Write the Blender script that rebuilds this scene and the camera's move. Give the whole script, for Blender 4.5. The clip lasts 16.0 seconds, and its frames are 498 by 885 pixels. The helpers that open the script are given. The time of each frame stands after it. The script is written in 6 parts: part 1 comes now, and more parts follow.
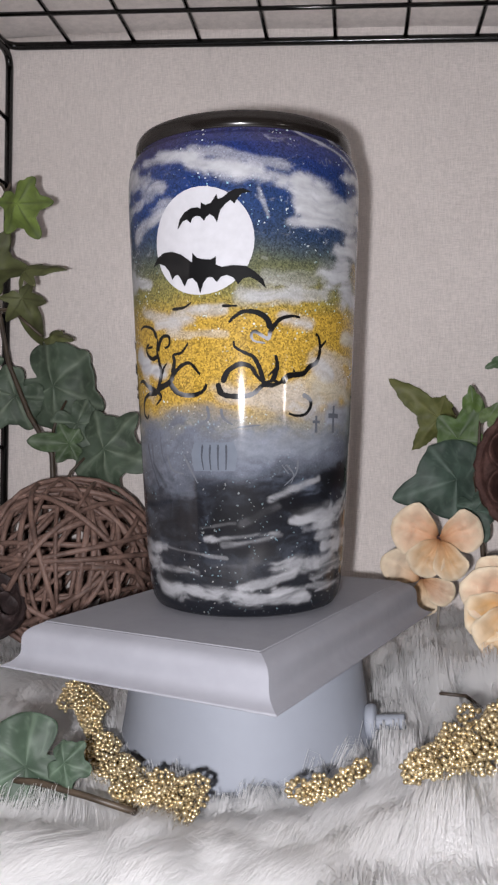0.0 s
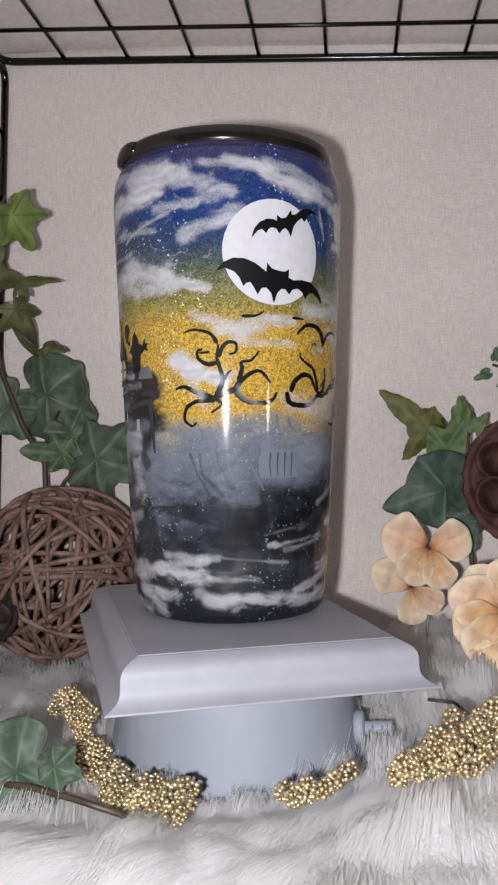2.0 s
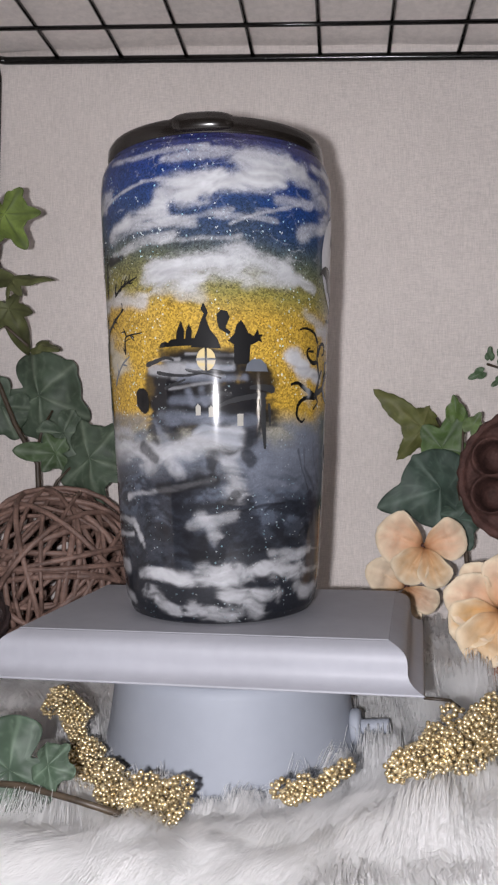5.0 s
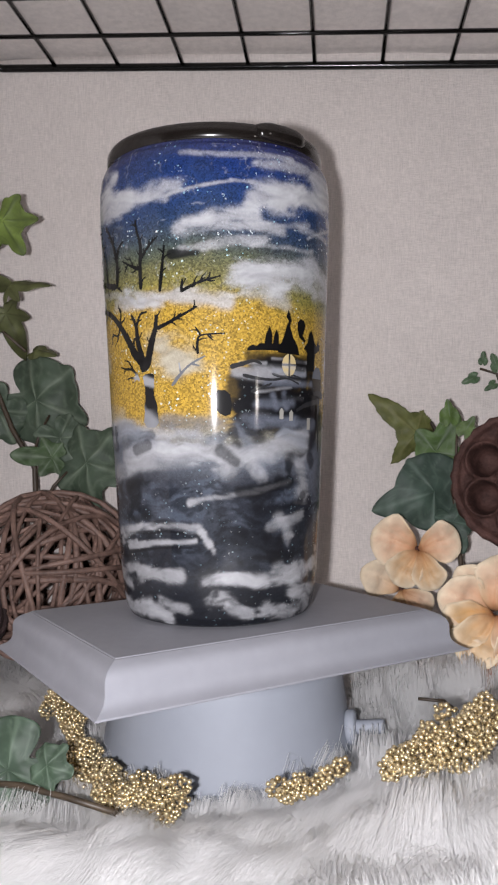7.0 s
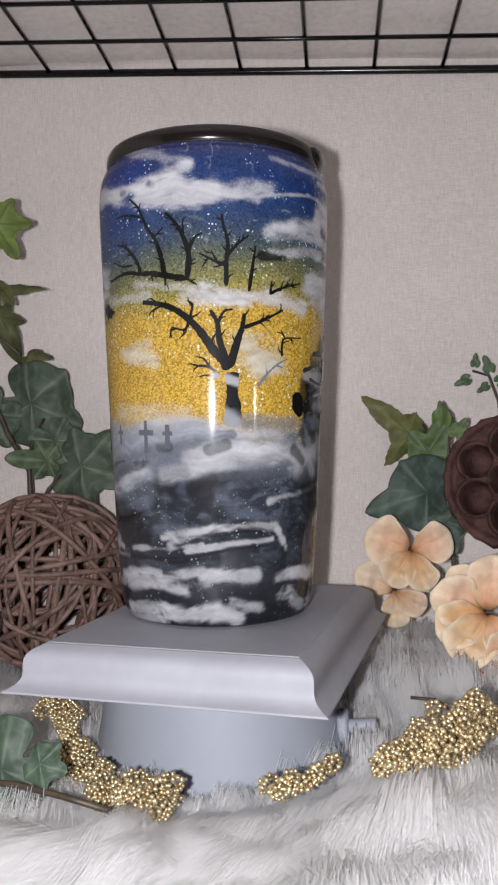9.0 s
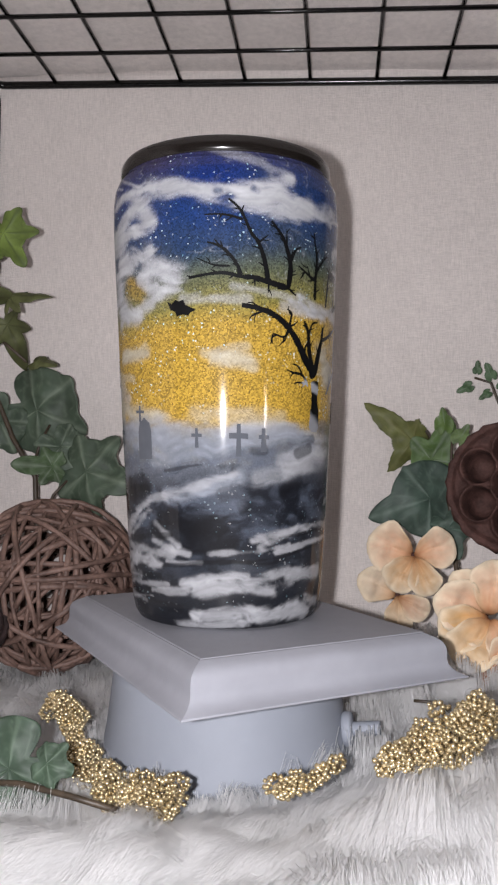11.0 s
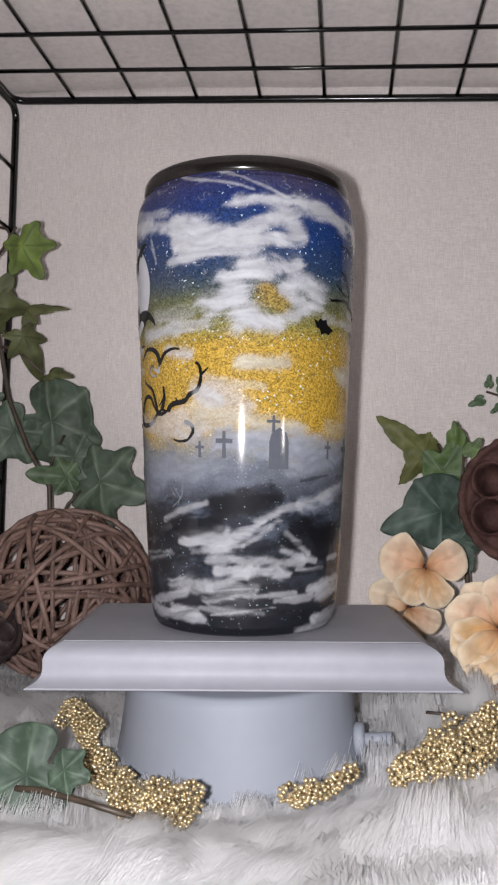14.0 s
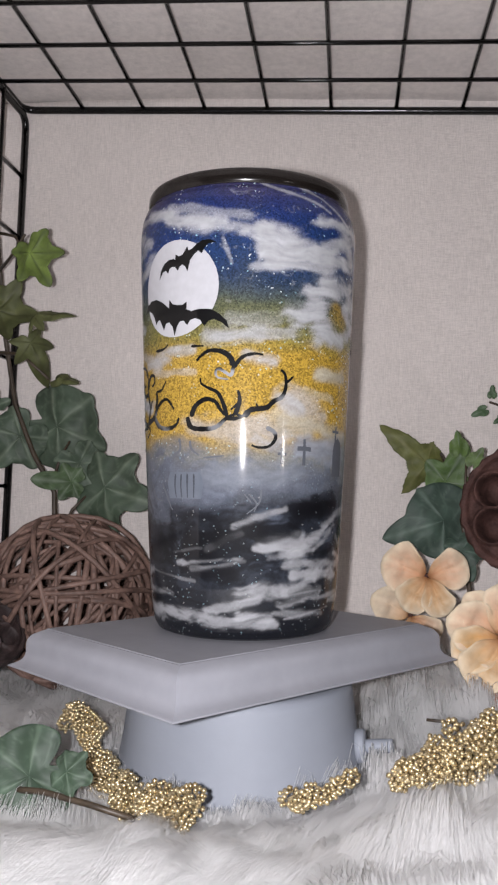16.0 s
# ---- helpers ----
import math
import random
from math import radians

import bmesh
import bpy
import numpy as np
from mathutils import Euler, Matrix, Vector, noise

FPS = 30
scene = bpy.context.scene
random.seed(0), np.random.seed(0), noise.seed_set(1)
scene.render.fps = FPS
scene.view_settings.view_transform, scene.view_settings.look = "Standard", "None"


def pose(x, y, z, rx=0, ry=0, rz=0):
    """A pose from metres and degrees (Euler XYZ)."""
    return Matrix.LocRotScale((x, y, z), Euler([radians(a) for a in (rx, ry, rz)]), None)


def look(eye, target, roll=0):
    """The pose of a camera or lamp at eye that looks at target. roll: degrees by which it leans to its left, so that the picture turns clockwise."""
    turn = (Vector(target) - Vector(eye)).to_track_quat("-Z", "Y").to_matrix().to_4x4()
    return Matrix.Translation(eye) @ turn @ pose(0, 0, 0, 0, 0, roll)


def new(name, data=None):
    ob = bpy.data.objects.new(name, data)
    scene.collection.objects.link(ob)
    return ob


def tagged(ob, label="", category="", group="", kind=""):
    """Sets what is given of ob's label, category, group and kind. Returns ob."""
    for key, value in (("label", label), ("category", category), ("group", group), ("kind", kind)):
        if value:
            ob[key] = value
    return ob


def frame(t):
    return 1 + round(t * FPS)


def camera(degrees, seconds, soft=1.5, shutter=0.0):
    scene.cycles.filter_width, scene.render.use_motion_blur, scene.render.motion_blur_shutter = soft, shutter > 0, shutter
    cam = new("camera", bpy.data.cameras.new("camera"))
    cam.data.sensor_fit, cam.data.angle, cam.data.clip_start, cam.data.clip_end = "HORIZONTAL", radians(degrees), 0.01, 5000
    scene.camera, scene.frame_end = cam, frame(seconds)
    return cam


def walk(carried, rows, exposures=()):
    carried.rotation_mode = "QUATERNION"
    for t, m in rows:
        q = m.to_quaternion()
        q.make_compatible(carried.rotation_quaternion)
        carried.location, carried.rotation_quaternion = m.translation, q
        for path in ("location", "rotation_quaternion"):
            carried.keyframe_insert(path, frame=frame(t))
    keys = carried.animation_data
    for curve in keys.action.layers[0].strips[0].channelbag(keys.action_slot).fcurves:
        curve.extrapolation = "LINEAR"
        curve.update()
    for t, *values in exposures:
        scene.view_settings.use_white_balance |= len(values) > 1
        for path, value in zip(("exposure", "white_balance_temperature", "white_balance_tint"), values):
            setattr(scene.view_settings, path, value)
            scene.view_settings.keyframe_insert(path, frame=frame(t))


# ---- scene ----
cam = camera(33.1, 16.0, soft=2.3)
PATH = [
    (0, (0.063, -0.353, 0.117), (-0.192, 1.63, 0.061), -0.4),
    (0.5, (0.063, -0.354, 0.116), (-0.188, 1.63, 0.068), -0.4),
    (1, (0.063, -0.354, 0.116), (-0.186, 1.63, 0.073), -0.3),
    (1.5, (0.063, -0.355, 0.115), (-0.182, 1.629, 0.083), -0.3),
    (2, (0.065, -0.357, 0.115), (-0.176, 1.628, 0.092), -0.3),
    (2.5, (0.065, -0.356, 0.114), (-0.172, 1.629, 0.094), -0.3),
    (3, (0.065, -0.357, 0.115), (-0.168, 1.629, 0.096), -0.3),
    (3.5, (0.064, -0.357, 0.114), (-0.167, 1.63, 0.099), -0.3),
    (4, (0.063, -0.355, 0.113), (-0.167, 1.632, 0.1), -0.3),
    (6.5, (0.065, -0.358, 0.111), (-0.147, 1.631, 0.11), -0.4),
    (7, (0.064, -0.359, 0.111), (-0.148, 1.63, 0.114), -0.4),
    (7.5, (0.064, -0.359, 0.11), (-0.147, 1.63, 0.115), -0.5),
    (8, (0.066, -0.36, 0.11), (-0.143, 1.629, 0.121), -0.6),
    (8.5, (0.065, -0.36, 0.109), (-0.139, 1.629, 0.123), -0.6),
    (9, (0.066, -0.361, 0.109), (-0.139, 1.629, 0.126), -0.6),
    (11.5, (0.065, -0.365, 0.107), (-0.147, 1.624, 0.151), -0.5),
    (12, (0.064, -0.366, 0.108), (-0.149, 1.622, 0.156), -0.4),
    (12.5, (0.064, -0.369, 0.108), (-0.156, 1.619, 0.163), -0.4),
    (13, (0.064, -0.368, 0.107), (-0.157, 1.619, 0.166), -0.3),
    (13.5, (0.063, -0.368, 0.107), (-0.159, 1.619, 0.172), -0.2),
    (14, (0.063, -0.369, 0.107), (-0.165, 1.617, 0.175), -0.1),
    (14.5, (0.063, -0.37, 0.106), (-0.167, 1.616, 0.182), 0.1),
    (15, (0.063, -0.37, 0.106), (-0.171, 1.614, 0.186), 0.2),
    (15.5, (0.063, -0.372, 0.105), (-0.176, 1.612, 0.193), 0.4),
    (16, (0.063, -0.372, 0.106), (-0.173, 1.612, 0.196), 0.5),
]
walk(cam, [(t, look(eye, target, roll)) for t, eye, target, roll in PATH])


# ---- light ----
world = bpy.data.worlds.new("world")
scene.world = world
world.use_nodes = True
world.node_tree.nodes["Background"].inputs[0].default_value = (1.0, 0.93, 0.86, 1)
world.node_tree.nodes["Background"].inputs[1].default_value = 0.10


def lamp(name, kind, place, target, watts, size, colour):
    data = bpy.data.lights.new(name, kind)
    data.energy, data.color = watts, colour
    if kind == "AREA":
        data.shape, data.size = "DISK", size
    else:
        data.shadow_soft_size = size
        data.spot_size, data.spot_blend = radians(135), 0.5
    ob = new(name, data)
    ob.matrix_world = look(place, target)
    return ob


# the torch beside the lens of the telephone that films
torch = lamp("torch_light", "SPOT", (0.046, -0.372, 0.108), (0.0, 0.1, 0.1), 5.6, 0.0042, (0.978, 0.957, 1.0))
# a small lamp of the room, behind the camera and to its side
room_lamp = lamp("room_light", "AREA", (1.15, -1.02, 0.06), (0.02, -0.03, 0.12), 0.7, 0.07, (1.0, 0.92, 0.86))


# ---- materials ----
def mat(name, colour, rough=0.6, metal=0.0, vary=0.0, scale=40.0, bump=0.0, bump_scale=200.0, coat=0.0, tint=None,
        spec=0.5, sheen=0.0, transmit=0.0, random_vary=0.0, stretch=(1, 1, 1)):
    """A principled material whose colour drifts between two tones at two scales, with fine relief."""
    m = bpy.data.materials.new(name)
    m.use_nodes = True
    nt = m.node_tree
    b = nt.nodes["Principled BSDF"]
    b.inputs["Roughness"].default_value = rough
    b.inputs["Metallic"].default_value = metal
    b.inputs["Coat Weight"].default_value = coat
    b.inputs["Coat Roughness"].default_value = 0.09
    b.inputs["Specular IOR Level"].default_value = spec
    b.inputs["Sheen Weight"].default_value = sheen
    b.inputs["Transmission Weight"].default_value = transmit
    tc = nt.nodes.new("ShaderNodeTexCoord")
    mp = nt.nodes.new("ShaderNodeMapping")
    mp.inputs["Scale"].default_value = stretch
    nt.links.new(tc.outputs["Object"], mp.inputs["Vector"])
    n1 = nt.nodes.new("ShaderNodeTexNoise")
    n1.inputs["Scale"].default_value = scale
    n1.inputs["Detail"].default_value = 5
    n2 = nt.nodes.new("ShaderNodeTexNoise")
    n2.inputs["Scale"].default_value = scale * 7
    n2.inputs["Detail"].default_value = 3
    for n in (n1, n2):
        nt.links.new(mp.outputs["Vector"], n.inputs["Vector"])
    add = nt.nodes.new("ShaderNodeMath")
    add.operation = "MULTIPLY_ADD"
    add.inputs[1].default_value = 0.4
    nt.links.new(n2.outputs["Fac"], add.inputs[0])
    nt.links.new(n1.outputs["Fac"], add.inputs[2])
    ramp = nt.nodes.new("ShaderNodeMapRange")
    ramp.inputs["From Min"].default_value = 0.45
    ramp.inputs["From Max"].default_value = 0.95
    nt.links.new(add.outputs[0], ramp.inputs["Value"])
    mix = nt.nodes.new("ShaderNodeMix")
    mix.data_type = "RGBA"
    lo = [c * (1 - vary) for c in colour]
    hi = tint if tint else [min(1, c * (1 + vary)) for c in colour]
    mix.inputs["A"].default_value = (*lo, 1)
    mix.inputs["B"].default_value = (*hi, 1)
    nt.links.new(ramp.outputs[0], mix.inputs["Factor"])
    last = mix.outputs["Result"]
    if random_vary:
        info = nt.nodes.new("ShaderNodeObjectInfo")
        hsv = nt.nodes.new("ShaderNodeHueSaturation")
        mr = nt.nodes.new("ShaderNodeMapRange")
        mr.inputs["To Min"].default_value = 1 - random_vary
        mr.inputs["To Max"].default_value = 1 + random_vary
        nt.links.new(info.outputs["Random"], mr.inputs["Value"])
        nt.links.new(mr.outputs[0], hsv.inputs["Value"])
        nt.links.new(last, hsv.inputs["Color"])
        last = hsv.outputs["Color"]
    nt.links.new(last, b.inputs["Base Color"])
    if bump:
        nb = nt.nodes.new("ShaderNodeTexNoise")
        nb.inputs["Scale"].default_value = bump_scale
        nb.inputs["Detail"].default_value = 4
        nt.links.new(mp.outputs["Vector"], nb.inputs["Vector"])
        bp = nt.nodes.new("ShaderNodeBump")
        bp.inputs["Strength"].default_value = bump
        bp.inputs["Distance"].default_value = 0.001
        nt.links.new(nb.outputs["Fac"], bp.inputs["Height"])
        nt.links.new(bp.outputs["Normal"], b.inputs["Normal"])
    return m


def linen(name, colour):
    """Woven cloth: fine crossed threads with slubs, as relief and slight tone."""
    m = mat(name, colour, 0.92, vary=0.05, scale=14, sheen=0.15)
    nt = m.node_tree
    b = nt.nodes["Principled BSDF"]
    tc = nt.nodes.new("ShaderNodeTexCoord")
    heights = []
    for sc in ((260, 260, 1900), (1900, 1900, 200)):
        mp = nt.nodes.new("ShaderNodeMapping")
        mp.inputs["Scale"].default_value = sc
        nt.links.new(tc.outputs["Object"], mp.inputs["Vector"])
        n = nt.nodes.new("ShaderNodeTexNoise")
        n.inputs["Scale"].default_value = 1.0
        n.inputs["Detail"].default_value = 2
        nt.links.new(mp.outputs["Vector"], n.inputs["Vector"])
        heights.append(n.outputs["Fac"])
    add = nt.nodes.new("ShaderNodeMath")
    nt.links.new(heights[0], add.inputs[0])
    nt.links.new(heights[1], add.inputs[1])
    bp = nt.nodes.new("ShaderNodeBump")
    bp.inputs["Strength"].default_value = 0.55
    bp.inputs["Distance"].default_value = 0.0006
    nt.links.new(add.outputs[0], bp.inputs["Height"])
    nt.links.new(bp.outputs["Normal"], b.inputs["Normal"])
    base = b.inputs["Base Color"].links[0].from_socket
    mr = nt.nodes.new("ShaderNodeMapRange")
    mr.inputs["From Min"].default_value = 0.7
    mr.inputs["From Max"].default_value = 1.3
    mr.inputs["To Min"].default_value = 0.85
    mr.inputs["To Max"].default_value = 1.09
    nt.links.new(add.outputs[0], mr.inputs["Value"])
    hsv = nt.nodes.new("ShaderNodeHueSaturation")
    nt.links.new(mr.outputs[0], hsv.inputs["Value"])
    nt.links.new(base, hsv.inputs["Color"])
    nt.links.new(hsv.outputs["Color"], b.inputs["Base Color"])
    return m


M_LINEN = linen("cream_linen", (0.70, 0.645, 0.615))
M_WIRE = mat("black_coated_wire", (0.004, 0.0038, 0.0036), 0.14, spec=0.4, vary=0.3, bump=0.1, bump_scale=600)
M_GREY = mat("grey_painted_wood", (0.305, 0.309, 0.343), 0.52, spec=0.35, vary=0.08, scale=25, bump=0.12, bump_scale=260)
M_DRUM = mat("grey_plastic", (0.28, 0.30, 0.345), 0.62, vary=0.04, scale=25, bump=0.05, bump_scale=400)
M_RUG = mat("white_fur_backing", (0.80, 0.79, 0.79), 0.9, vary=0.10, scale=60, bump=0.8, bump_scale=500)
M_BROWN = mat("brown_wicker", (0.115, 0.064, 0.050), 0.55, vary=0.5, scale=90, tint=(0.28, 0.175, 0.14), bump=0.4, bump_scale=900)
M_GOLD = mat("gold_berry", (0.50, 0.35, 0.15), 0.24, metal=0.8, vary=0.45, scale=420, tint=(0.92, 0.78, 0.50))
M_WALL = mat("beige_room_paint", (0.30, 0.26, 0.23), 0.8, vary=0.05, scale=3)
M_LID = mat("smoky_black_plastic", (0.010, 0.008, 0.007), 0.2, spec=0.35, vary=0.2, coat=0.15)


def fur_material():
    """Fine white hair that lets part of the light through."""
    m = bpy.data.materials.new("white_faux_fur")
    m.use_nodes = True
    nt = m.node_tree
    out = nt.nodes["Material Output"]
    nt.nodes.remove(nt.nodes["Principled BSDF"])
    tc = nt.nodes.new("ShaderNodeTexCoord")
    n = nt.nodes.new("ShaderNodeTexNoise")
    n.inputs["Scale"].default_value = 30
    n.inputs["Detail"].default_value = 6
    nt.links.new(tc.outputs["Object"], n.inputs["Vector"])
    ramp = nt.nodes.new("ShaderNodeMix")
    ramp.data_type = "RGBA"
    ramp.inputs["A"].default_value = (0.90, 0.895, 0.89, 1)
    ramp.inputs["B"].default_value = (0.975, 0.972, 0.97, 1)
    nt.links.new(n.outputs["Fac"], ramp.inputs["Factor"])
    diffuse, through_hair = nt.nodes.new("ShaderNodeBsdfDiffuse"), nt.nodes.new("ShaderNodeBsdfTranslucent")
    gloss = nt.nodes.new("ShaderNodeBsdfGlossy")
    gloss.inputs["Roughness"].default_value = 0.45
    for b in (diffuse, through_hair):
        nt.links.new(ramp.outputs["Result"], b.inputs["Color"])
    mix = nt.nodes.new("ShaderNodeMixShader")
    mix.inputs[0].default_value = 0.45
    nt.links.new(diffuse.outputs[0], mix.inputs[1])
    nt.links.new(through_hair.outputs[0], mix.inputs[2])
    mix2 = nt.nodes.new("ShaderNodeMixShader")
    mix2.inputs[0].default_value = 0.06
    nt.links.new(mix.outputs[0], mix2.inputs[1])
    nt.links.new(gloss.outputs[0], mix2.inputs[2])
    nt.links.new(mix2.outputs[0], out.inputs["Surface"])
    return m


M_FUR = fur_material()


# ---- builders ----
def part(name, bm, material, parent=None, label="", smooth=True):
    """Links a bmesh as one mesh object, under a thing or a part if given."""
    me = bpy.data.meshes.new(name)
    bm.to_mesh(me)
    bm.free()
    if material:
        me.materials.append(material)
    if smooth:
        for p in me.polygons:
            p.use_smooth = True
    ob = new(name, me)
    if parent:
        ob.parent = parent
    return tagged(ob, label)


def mesh_part(name, verts, faces, material, parent=None, label="", smooth=True):
    me = bpy.data.meshes.new(name)
    me.from_pydata([tuple(v) for v in verts], [], [tuple(f) for f in faces])
    me.update()
    if material:
        me.materials.append(material)
    if smooth:
        me.polygons.foreach_set("use_smooth", [True] * len(me.polygons))
    ob = new(name, me)
    if parent:
        ob.parent = parent
    return tagged(ob, label)


def thing(name, m=None):
    ob = new(name)
    ob.empty_display_size = 0.02
    if m:
        ob.matrix_basis = m
    return ob


def add_box(bm, lo, hi, bevel=0.0):
    r = bmesh.ops.create_cube(bm, size=1.0)
    c = [(a + b) / 2 for a, b in zip(lo, hi)]
    s = [b - a for a, b in zip(lo, hi)]
    bmesh.ops.transform(bm, matrix=Matrix.LocRotScale(c, None, s), verts=r["verts"])
    if bevel:
        es = list({e for v in r["verts"] for e in v.link_edges})
        bmesh.ops.bevel(bm, geom=es, offset=bevel, segments=2, affect="EDGES", profile=0.5)


def add_tube(bm, pts, radius, sides=8, taper=1.0, radii=None):
    """A round rod through the points, closed at both ends."""
    pts = [Vector(p) for p in pts]
    rings = []
    side = None
    for i, p in enumerate(pts):
        d = (pts[min(i + 1, len(pts) - 1)] - pts[max(i - 1, 0)]).normalized()
        if side is None:
            side = d.orthogonal().normalized()
        side = (side - d * side.dot(d)).normalized()
        up = d.cross(side)
        f = i / max(1, len(pts) - 1)
        r = radii[i] if radii else radius * (1 + (taper - 1) * f)
        rings.append([bm.verts.new(p + (side * math.cos(a) + up * math.sin(a)) * r)
                      for a in (2 * math.pi * k / sides for k in range(sides))])
    for a, b in zip(rings, rings[1:]):
        for k in range(sides):
            bm.faces.new((a[k], a[(k + 1) % sides], b[(k + 1) % sides], b[k]))
    bm.faces.new(rings[0][::-1])
    bm.faces.new(rings[-1])


def lathe(bm, profile, sides=64, close_ends=False):
    """Turns a profile of (radius, height) round the z axis."""
    rings = []
    for r, z in profile:
        rings.append([bm.verts.new((r * math.cos(2 * math.pi * k / sides), r * math.sin(2 * math.pi * k / sides), z))
                      for k in range(sides)])
    for a, b in zip(rings, rings[1:]):
        for k in range(sides):
            bm.faces.new((a[k], a[(k + 1) % sides], b[(k + 1) % sides], b[k]))
    if close_ends:
        bm.faces.new(rings[0][::-1])
        bm.faces.new(rings[-1])


# ---- plan ----
AXIS = (0.0198, -0.0285)
FLOOR = -0.012
TOP = 0.0458
TURN_START, TURN_RATE = -21.6, 21.30
CELL = 0.039
# the cage leans a little on its soft ground
CAGE = Matrix.Translation((0.0518, 0.13, 0.3308)) @ pose(0, 0, 0, 0, 2.6, 0) @ pose(0, 0, 0, -1, 0, 0)


# ---- room ----
def room():
    bm = bmesh.new()
    add_box(bm, (-2.0, -2.4, -0.80), (2.0, 1.6, -0.75))
    tagged(part("floor", bm, mat("brown_floor_boards", (0.22, 0.14, 0.09), 0.5, vary=0.3, scale=6), smooth=False),
           "plain brown floor of the room", "floor", kind="structure")
    for name, lo, hi in (("wall_north", (-2.0, 1.6, -0.8), (2.0, 1.7, 2.0)), ("wall_south", (-2.0, -2.5, -0.8), (2.0, -2.4, 2.0)),
                         ("wall_west", (-2.1, -2.5, -0.8), (-2.0, 1.7, 2.0)), ("wall_east", (2.0, -2.5, -0.8), (2.1, 1.7, 2.0)),
                         ("ceiling", (-2.1, -2.5, 2.0), (2.1, 1.7, 2.1))):
        bm = bmesh.new()
        add_box(bm, lo, hi)
        tagged(part(name, bm, M_WALL, smooth=False), "plain beige painted surface of the room", "wall" if "wall" in name else "ceiling",
               kind="structure")
    # table under the rug
    table = thing("table", pose(0.05, 0.0, -0.03))
    bm = bmesh.new()
    add_box(bm, (-0.6, -0.33, -0.03), (0.6, 0.40, 0.0), 0.003)
    part("tabletop", bm, M_WALL, table, smooth=False)
    for sx in (-0.55, 0.55):
        for sy in (-0.28, 0.35):
            bm = bmesh.new()
            add_box(bm, (sx - 0.025, sy - 0.025, -0.72), (sx + 0.025, sy + 0.025, -0.03), 0.003)
            part("leg", bm, M_WALL, table, smooth=False)
    tagged(table, "plain table under the white fur rug", "table")


def cloth_sheet(name, origin, along, up, nu, nv, size_u, size_v, fold, label):
    """A hanging sheet of linen with thickness and soft folds."""
    o, a, b = Vector(origin), Vector(along).normalized(), Vector(up).normalized()
    n = a.cross(b).normalized()
    verts, faces = [], []
    for layer in (0, 1):
        for j in range(nv + 1):
            for i in range(nu + 1):
                u, v = i / nu * size_u, j / nv * size_v
                d = fold * (noise.noise(Vector((u * 9, v * 2.2, 3.1))) + 0.5 * noise.noise(Vector((u * 23, v * 6, 7.7))))
                verts.append(o + a * u + b * v + n * (d - layer * 0.0012))
    w = nu + 1
    off = w * (nv + 1)
    for j in range(nv):
        for i in range(nu):
            k = j * w + i
            faces.append((k, k + 1, k + 1 + w, k + w))
            faces.append((off + k, off + k + w, off + k + 1 + w, off + k + 1))
    for i in range(nu):
        faces.append((i, off + i, off + i + 1, i + 1))
        k = nv * w + i
        faces.append((k, k + 1, off + k + 1, off + k))
    for j in range(nv):
        k = j * w
        faces.append((k, k + w, off + k + w, off + k))
        k += nu
        faces.append((k, off + k, off + k + w, k + w))
    return tagged(mesh_part(name, verts, faces, M_LINEN), label, "cloth", kind="structure")


def wire_panel(name, m, cols, rows, label, group):
    """A square wire panel in its own xy plane: a thick frame with rounded corners and thin welded wires."""
    p = thing(name, m)
    w, h, r = cols * CELL, rows * CELL, 0.008
    pts = []
    for cx, cy, a0 in ((w - r, h - r, 0), (r, h - r, 90), (r, r, 180), (w - r, r, 270)):
        for k in range(5):
            a = radians(a0 + k * 22.5)
            pts.append((cx + r * math.cos(a), cy + r * math.sin(a), 0))
    bm = bmesh.new()
    add_tube(bm, pts + [pts[0]], 0.0023, 10)
    part("frame", bm, M_WIRE, p)
    for i in range(1, cols):
        bm = bmesh.new()
        add_tube(bm, [(i * CELL, 0.0, 0.0018), (i * CELL, h, 0.0018)], 0.00125, 8)
        part("wire", bm, M_WIRE, p)
    for j in range(1, rows):
        bm = bmesh.new()
        y = j * CELL
        add_tube(bm, [(0.0, y, -0.0005), (w, y, -0.0005)], 0.00125, 8)
        part("wire", bm, M_WIRE, p)
    return tagged(p, label, "wire panel", group)


def cage():
    # top panel: back rail along x, five columns to the left of the reference wire
    top = CAGE @ Matrix.Translation((-5 * CELL, -9 * CELL, 0))
    wire_panel("wire_panel", top, 9, 9, "black coated wire grid panel lying overhead under linen", "wire cage panels")
    side = CAGE @ Matrix.Translation((-5 * CELL + 0.0022, -9 * CELL, -0.0045)) @ pose(0, 0, 0, 0, -1.3, 0) @ Matrix(((0, 0, 1, 0), (1, 0, 0, 0), (0, 1, 0, 0), (0, 0, 0, 1))) @ pose(0, -9 * CELL, 0)
    wire_panel("wire_panel", side, 9, 9, "black coated wire grid panel standing upright at the side", "wire cage panels")
    cloth_sheet("backdrop", CAGE @ Vector((-0.26, 0.008, -0.40)), (1, 0, 0), (0, 0, 1), 90, 60, 0.52, 0.402, 0.0042,
                "cream woven linen cloth hanging as backdrop")
    cloth_sheet("backdrop", CAGE @ Vector((-0.26, 0.012, 0.007)), (1, 0, -0.045), (0, -1, 0), 40, 40, 0.52, 0.40, 0.003,
                "cream woven linen cloth draped over the wire roof")
    cloth_sheet("backdrop", CAGE @ Vector((-0.214, -0.36, -0.40)), (0, 1, 0), (0, 0, 1), 40, 40, 0.37, 0.42, 0.003,
                "cream woven linen cloth hanging beside the wire cage")


